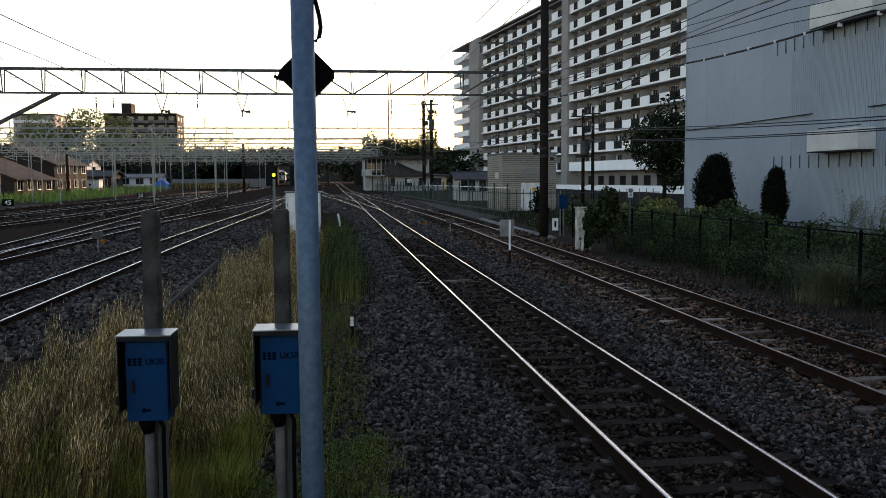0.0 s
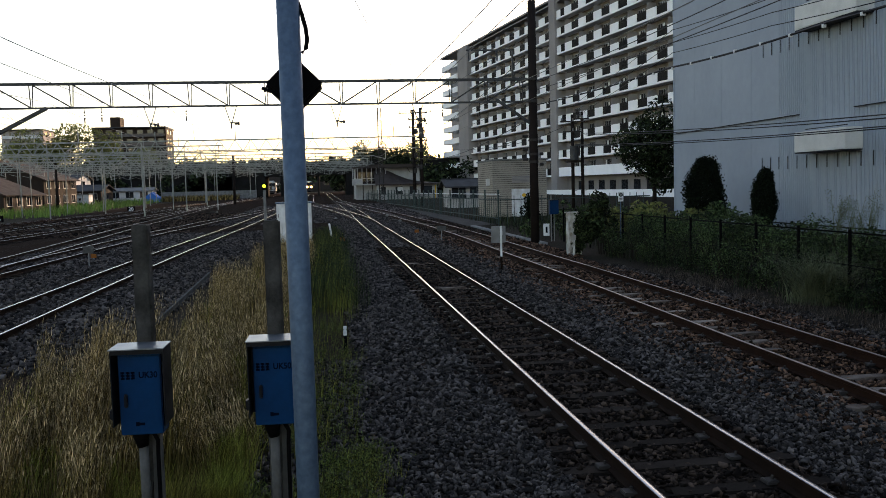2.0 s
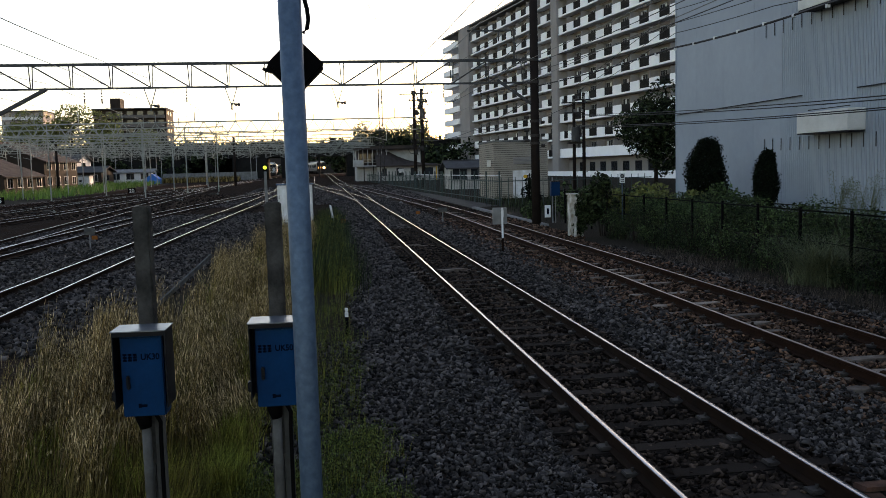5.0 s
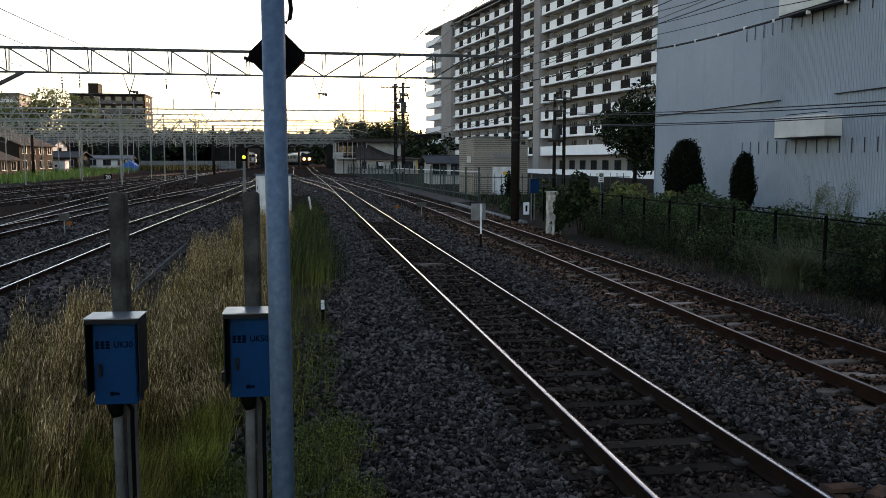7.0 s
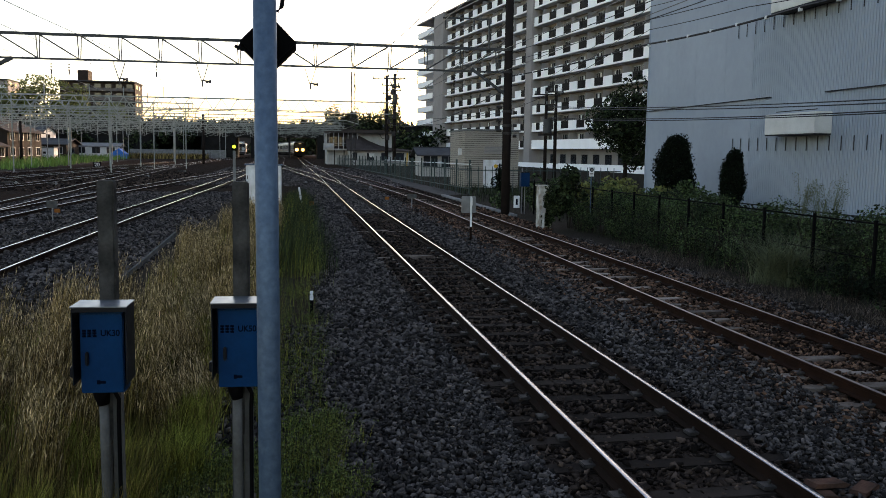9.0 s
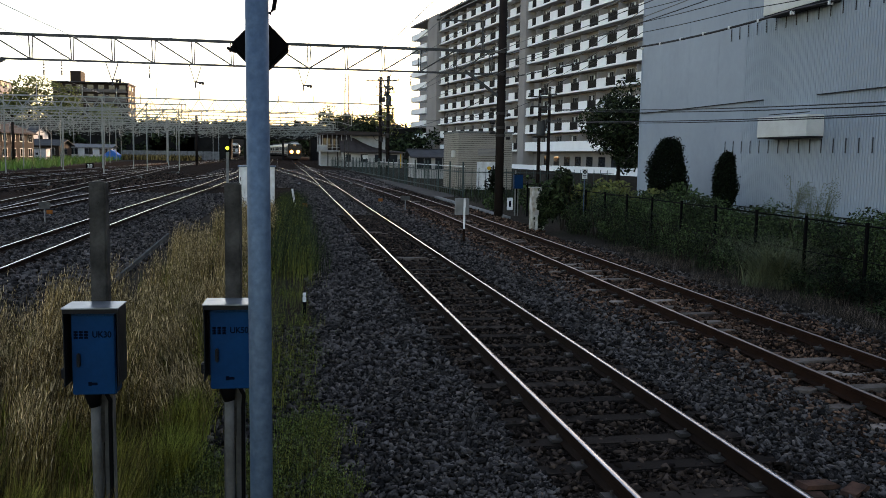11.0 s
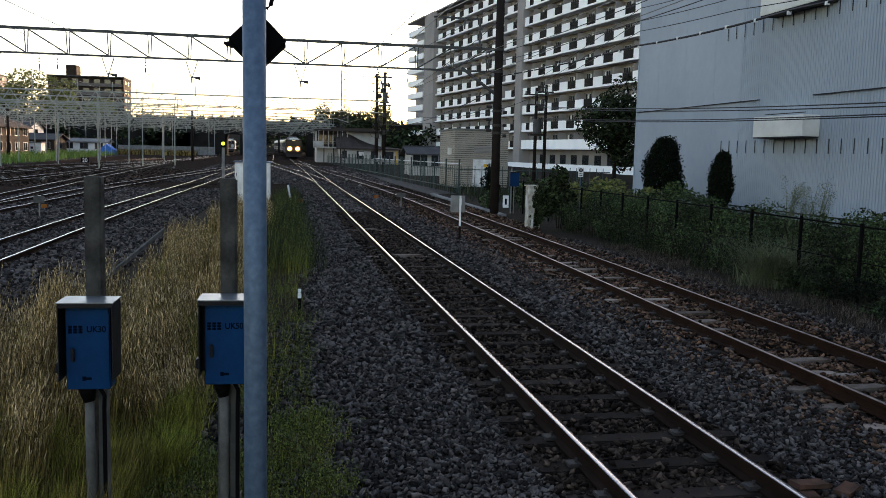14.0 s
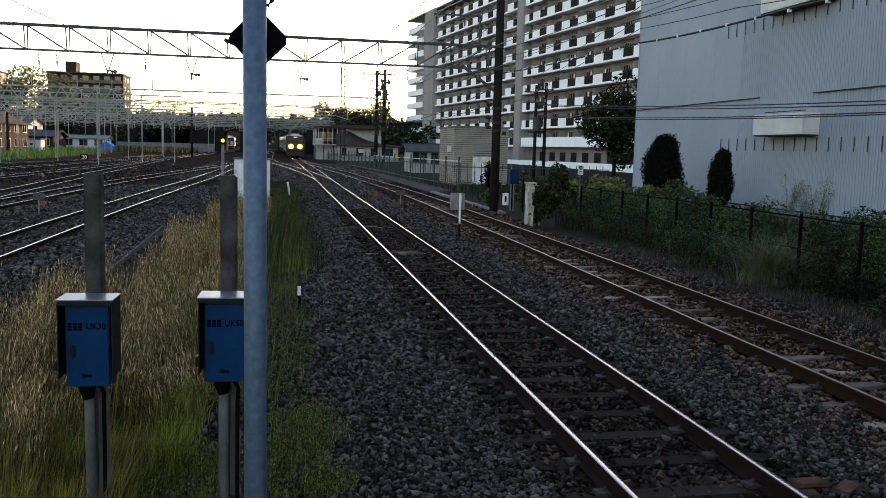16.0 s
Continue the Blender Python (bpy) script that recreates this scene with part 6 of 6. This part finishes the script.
def small_blue_box():
    root = thing("blue_switch_box", pose(9.2, 34.5, 0), "small blue switch box on a thin grey post", "electric box")
    part("post", Shape().tube([(-0.06, 0.15, -0.1), (-0.06, 0.15, 1.85)], 0.03, 8).tube([(0.06, 0.15, -0.1), (0.06, 0.15, 1.5)], 0.02, 8), CONCRETE, root)
    part("box", Shape().soft_box(-0.17, 0.19, -0.1, 0.12, 1.1, 1.66, 0.012), BLUE, root)
    part("lid", Shape().soft_box(-0.19, 0.21, -0.13, 0.14, 1.66, 1.69, 0.006), HOOD, root)


small_blue_box()


def parking_sign():
    root = thing("round_sign_board", pose(12.2, 35, 0), "white board with a round black-ringed sign on a post", "sign")
    part("post", Shape().tube([(0, 0.03, -0.1), (0, 0.03, 1.9)], 0.02, 8), GALV, root)
    part("board", Shape().soft_box(-0.11, 0.11, -0.01, 0.01, 1.52, 1.92, 0.004), WHITE, root)
    part("ring", Shape().tube([(0, -0.018, 1.8), (0, -0.011, 1.8)], 0.085, 20), INK, root)
    part("disc", Shape().tube([(0, -0.022, 1.8), (0, -0.0185, 1.8)], 0.055, 20), CONCRETE, root)
    part("text_bar", Shape().box(-0.07, 0.07, -0.014, -0.0105, 1.57, 1.6).box(-0.07, 0.07, -0.014, -0.0105, 1.64, 1.67), INK, root)


parking_sign()


def signal_lamp(x, y, z0, z1, label):
    root = thing("dwarf_signal", pose(x, y, rise(y)), label, "signal")
    part("post", Shape().soft_box(-0.09, 0.09, -0.06, 0.06, -0.2, z1 - 0.3, 0.01), CONCRETE, root)
    head = part("head", Shape().soft_box(-0.16, 0.16, -0.08, 0.12, z1 - 0.35, z1 + 0.15, 0.04), BLACK, root)
    part("lens", Shape().tube([(0, -0.13, z1 - 0.05), (0, -0.081, z1 - 0.05)], 0.12, 16), SIGNAL_YELLOW, head, "glowing yellow-green lens")
    part("hood", Shape().tube([(0, -0.2, z1 + 0.085), (0, -0.08, z1 + 0.085)], 0.02, 8), BLACK, head)


signal_lamp(-3.9, 60, 0, 2.72, "lineside signal with a lit yellow-green lens on a concrete post")


def speed_plate(x, y, digits, w, label):
    root = thing("speed_plate", pose(x, y, rise(y)), label, "sign", "speed plates")
    part("stem", Shape().tube([(0, 0, -0.1), (0, 0, 0.3)], 0.04, 8), IRON, root)
    part("plate", Shape().soft_box(-w / 2, w / 2, -0.03, 0.0, 0.05, 0.65, 0.012), BLACK, root)
    part("digits", text_mesh(digits, 0.58, WHITE, 0.004), None, root, "white figures", m=pose(0, -0.036, 0.34))


speed_plate(-28.4, 81.5, "45", 1.0, "dark speed plate with white figures low by the rails")
speed_plate(-21.9, 104.5, "20", 0.85, "dark speed plate with white figures low by the rails")


def point_machine(x, y):
    root = thing("point_machine", pose(x, y, rise(y)), "dark point machine with a pale marker lamp", "point machine", "point machines")
    part("casing", Shape().soft_box(-0.35, 0.2, -0.2, 0.2, -0.05, 0.18, 0.04), IRON, root)
    part("rod", Shape().tube([(-1.1, 0, 0.06), (-0.35, 0, 0.08)], 0.03, 6), IRON, root)
    part("marker_lamp", Shape().soft_box(0.25, 0.5, -0.1, 0.1, 0.0, 0.2, 0.07), CONCRETE, root)


for px, py in ((-15.8, 61.2), (-12.4, 76.6), (-7.9, 69.6), (4.7, 58.9), (4.5, 68.5), (-18.5, 62.0), (0.5, 66.5), (-11.2, 92.0)):
    point_machine(px, py)

# ---------- west side: houses, hut, tent, weeds ----------
gabled_house(-38.2, 112, 0.4, 11, 13, 2.3, 2.6, WALL_BROWN, ROOF_BROWN, "low brown house with a broad tiled roof", 84, 4)
gabled_house(-39.2, 131, 0.5, 12, 13, 4.3, 2.7, WALL_BROWN, ROOF_BROWN, "two-storey brown wooden house with a tiled roof", 84, 4, 2)
gabled_house(-53, 168, 0.7, 8.5, 8, 4.6, 1.3, WALL_WHITE, ROOF, "pale two-storey house with its end wall in the sun", -4, 2, 2)
gabled_house(-50, 163, 0.7, 11, 7, 2.5, 0.9, WALL_BROWN, ROOF, "low wooden annexe with a dark roof", -4, 4)
gabled_house(-41, 176, 0.8, 8, 5, 2.2, 0.5, WALL_WHITE, CONCRETE, "low white shed by the yard wall", 0, 3, category="shed")
gabled_house(-80, 150, 0.6, 14, 9, 4.8, 2.2, WALL_WHITE, ROOF, "two-storey white house behind the others", -6, 3, 2)


def shop_sign():
    root = thing("sign_board", pose(-40.6, 117.2, 0.4), "white sign board with dark illegible lettering", "sign")
    part("board", Shape().soft_box(0, 2.9, -0.1, 0.0, 1.5, 2.35, 0.02), WHITE, root)
    for i in range(5):
        part("text_bar", Shape().box(0.2 + i * 0.53, 0.6 + i * 0.53, -0.115, -0.1, 1.75, 2.1), APT_GREY, root)
    part("leg", Shape().box(0.1, 0.25, -0.05, 0.05, -0.3, 1.5), WHITE, root)
    part("leg", Shape().box(2.6, 2.75, -0.05, 0.05, -0.3, 1.5), WHITE, root)


shop_sign()


def white_hut():
    root = thing("trackside_hut", pose(-40.8, 150, rise(150)), "small white trackside hut with one dark window", "hut")
    part("body", Shape().soft_box(0, 2.8, 0, 2.5, -0.2, 1.85, 0.04), WHITE, root)
    part("roof", Shape().soft_box(-0.15, 2.95, -0.15, 2.65, 1.85, 2.0, 0.03), CONCRETE, root)
    part("window", Shape().box(1.2, 1.6, -0.03, -0.001, 0.95, 1.3), GLASS, root)


white_hut()


def blue_tent():
    root = thing("sheeted_stack", pose(-33.2, 170, rise(170)), "stack covered by a bright blue tarpaulin, tent-shaped", "tarpaulin")
    part("tarpaulin", Shape().prism([(0, 0), (2.6, 0), (2.6, 0.9), (1.4, 1.85), (0, 0.95)], -0.2, 3.0), mat("blue_tarpaulin", (0.03, 0.16, 0.5), 0.5, var=0.25, scale=2, fine=10, bump=0.3, dist=0.05), root)


blue_tent()


def yard_wall():
    root = thing("yard_wall", pose(0, 188, rise(188)), "low grey concrete panel wall in front of the bridge", "wall", kind="structure")
    for i in range(12):
        part("panel", Shape().soft_box(-33 + i * 1.6, -31.45 + i * 1.6, -0.1, 0.1, -0.3, 1.7, 0.03), CONCRETE, root)


yard_wall()
r0 = np.random.default_rng(21)
pw = np.stack([r0.uniform(-62, -27, 9000), r0.uniform(92, 175, 9000), np.zeros(9000)], 1)
pw = pw[(pw[:, 0] < -27.5 - (pw[:, 1] - 120) * 0.05) & (pw[:, 0] > -26 - (pw[:, 1]) * 0.26)]
pw[:, 2] = [rise(y) for y in pw[:, 1]]
blades("yard_weeds", pw, 0.95, 0.06, WEED, 0.5, 2, "rank green weeds along the far side of the yard")
pl = np.stack([r0.uniform(-33, -17, 2500), r0.uniform(172, 187, 2500), np.zeros(2500)], 1)
pl[:, 2] = [rise(y) for y in pl[:, 1]]
blades("yard_weeds", pl, 1.1, 0.06, DRY, 0.5, 2, "dry brown weeds in front of the yard wall")


def tall_weed(x, y):
    root = thing("tall_weed", pose(x, y, 0), "tall thin pale weed with feathery branches", "plant", "tall weeds by the warehouse")
    pts = []
    for k in range(7):
        a, h = random.uniform(-1, 1), random.uniform(1.2, 2.1)
        part("stem", Shape().tube([(0, 0, 0), (a * 0.25, 0.1 * a, h * 0.5), (a * 0.62, 0.2 * a, h)], 0.012, 5, 0.004), LEAF_PALE, root)
        pts += [(a * 0.62 * t ** 1.3 + random.gauss(0, 0.07), random.gauss(0, 0.07), h * t) for t in [random.uniform(0.4, 1.0) for _ in range(160)]]
    part("feathery_foliage", leaf_mesh("leaves", np.array(pts), 0.02, LEAF_PALE), None, root)


tall_weed(15.9, 24.0)
tall_weed(15.3, 24.6)
tall_weed(17.2, 26.5)


def along(y, length):
    """From a place on the main track to the one that lies that far behind it."""
    here = main_line(y)
    there = y + length
    for _ in range(6):
        q = main_line(there)
        there -= ((q - here).length - length)
    return there


HEAD = [(0.0, 328.0), (2.0, 306.0), (4.0, 281.5), (5.5, 261.5), (6.5, 247.5), (7.5, 234.0), (8.5, 220.0), (9.5, 206.5), (10.5, 194.5), (11.5, 183.0), (12.5, 172.0), (13.5, 161.5), (14.5, 152.0), (15.3, 145.5), (16.0, 140.5)]


def motions():
    rows = [[] for _ in CARS]
    for i in range(33):
        t = i * 0.5
        y = float(np.interp(t, [h[0] for h in HEAD], [h[1] for h in HEAD]))
        for k in range(len(CARS)):
            back = along(y, 19.5)
            a, b = main_line(y), main_line(back)
            d = (b - a).normalized()
            rows[k].append((t, Matrix.Translation(a) @ Vector((0, 1, 0)).rotation_difference(d).to_matrix().to_4x4()))
            y = along(back, 0.5)
    for car, r in zip(CARS, rows):
        walk(car, r)


motions()
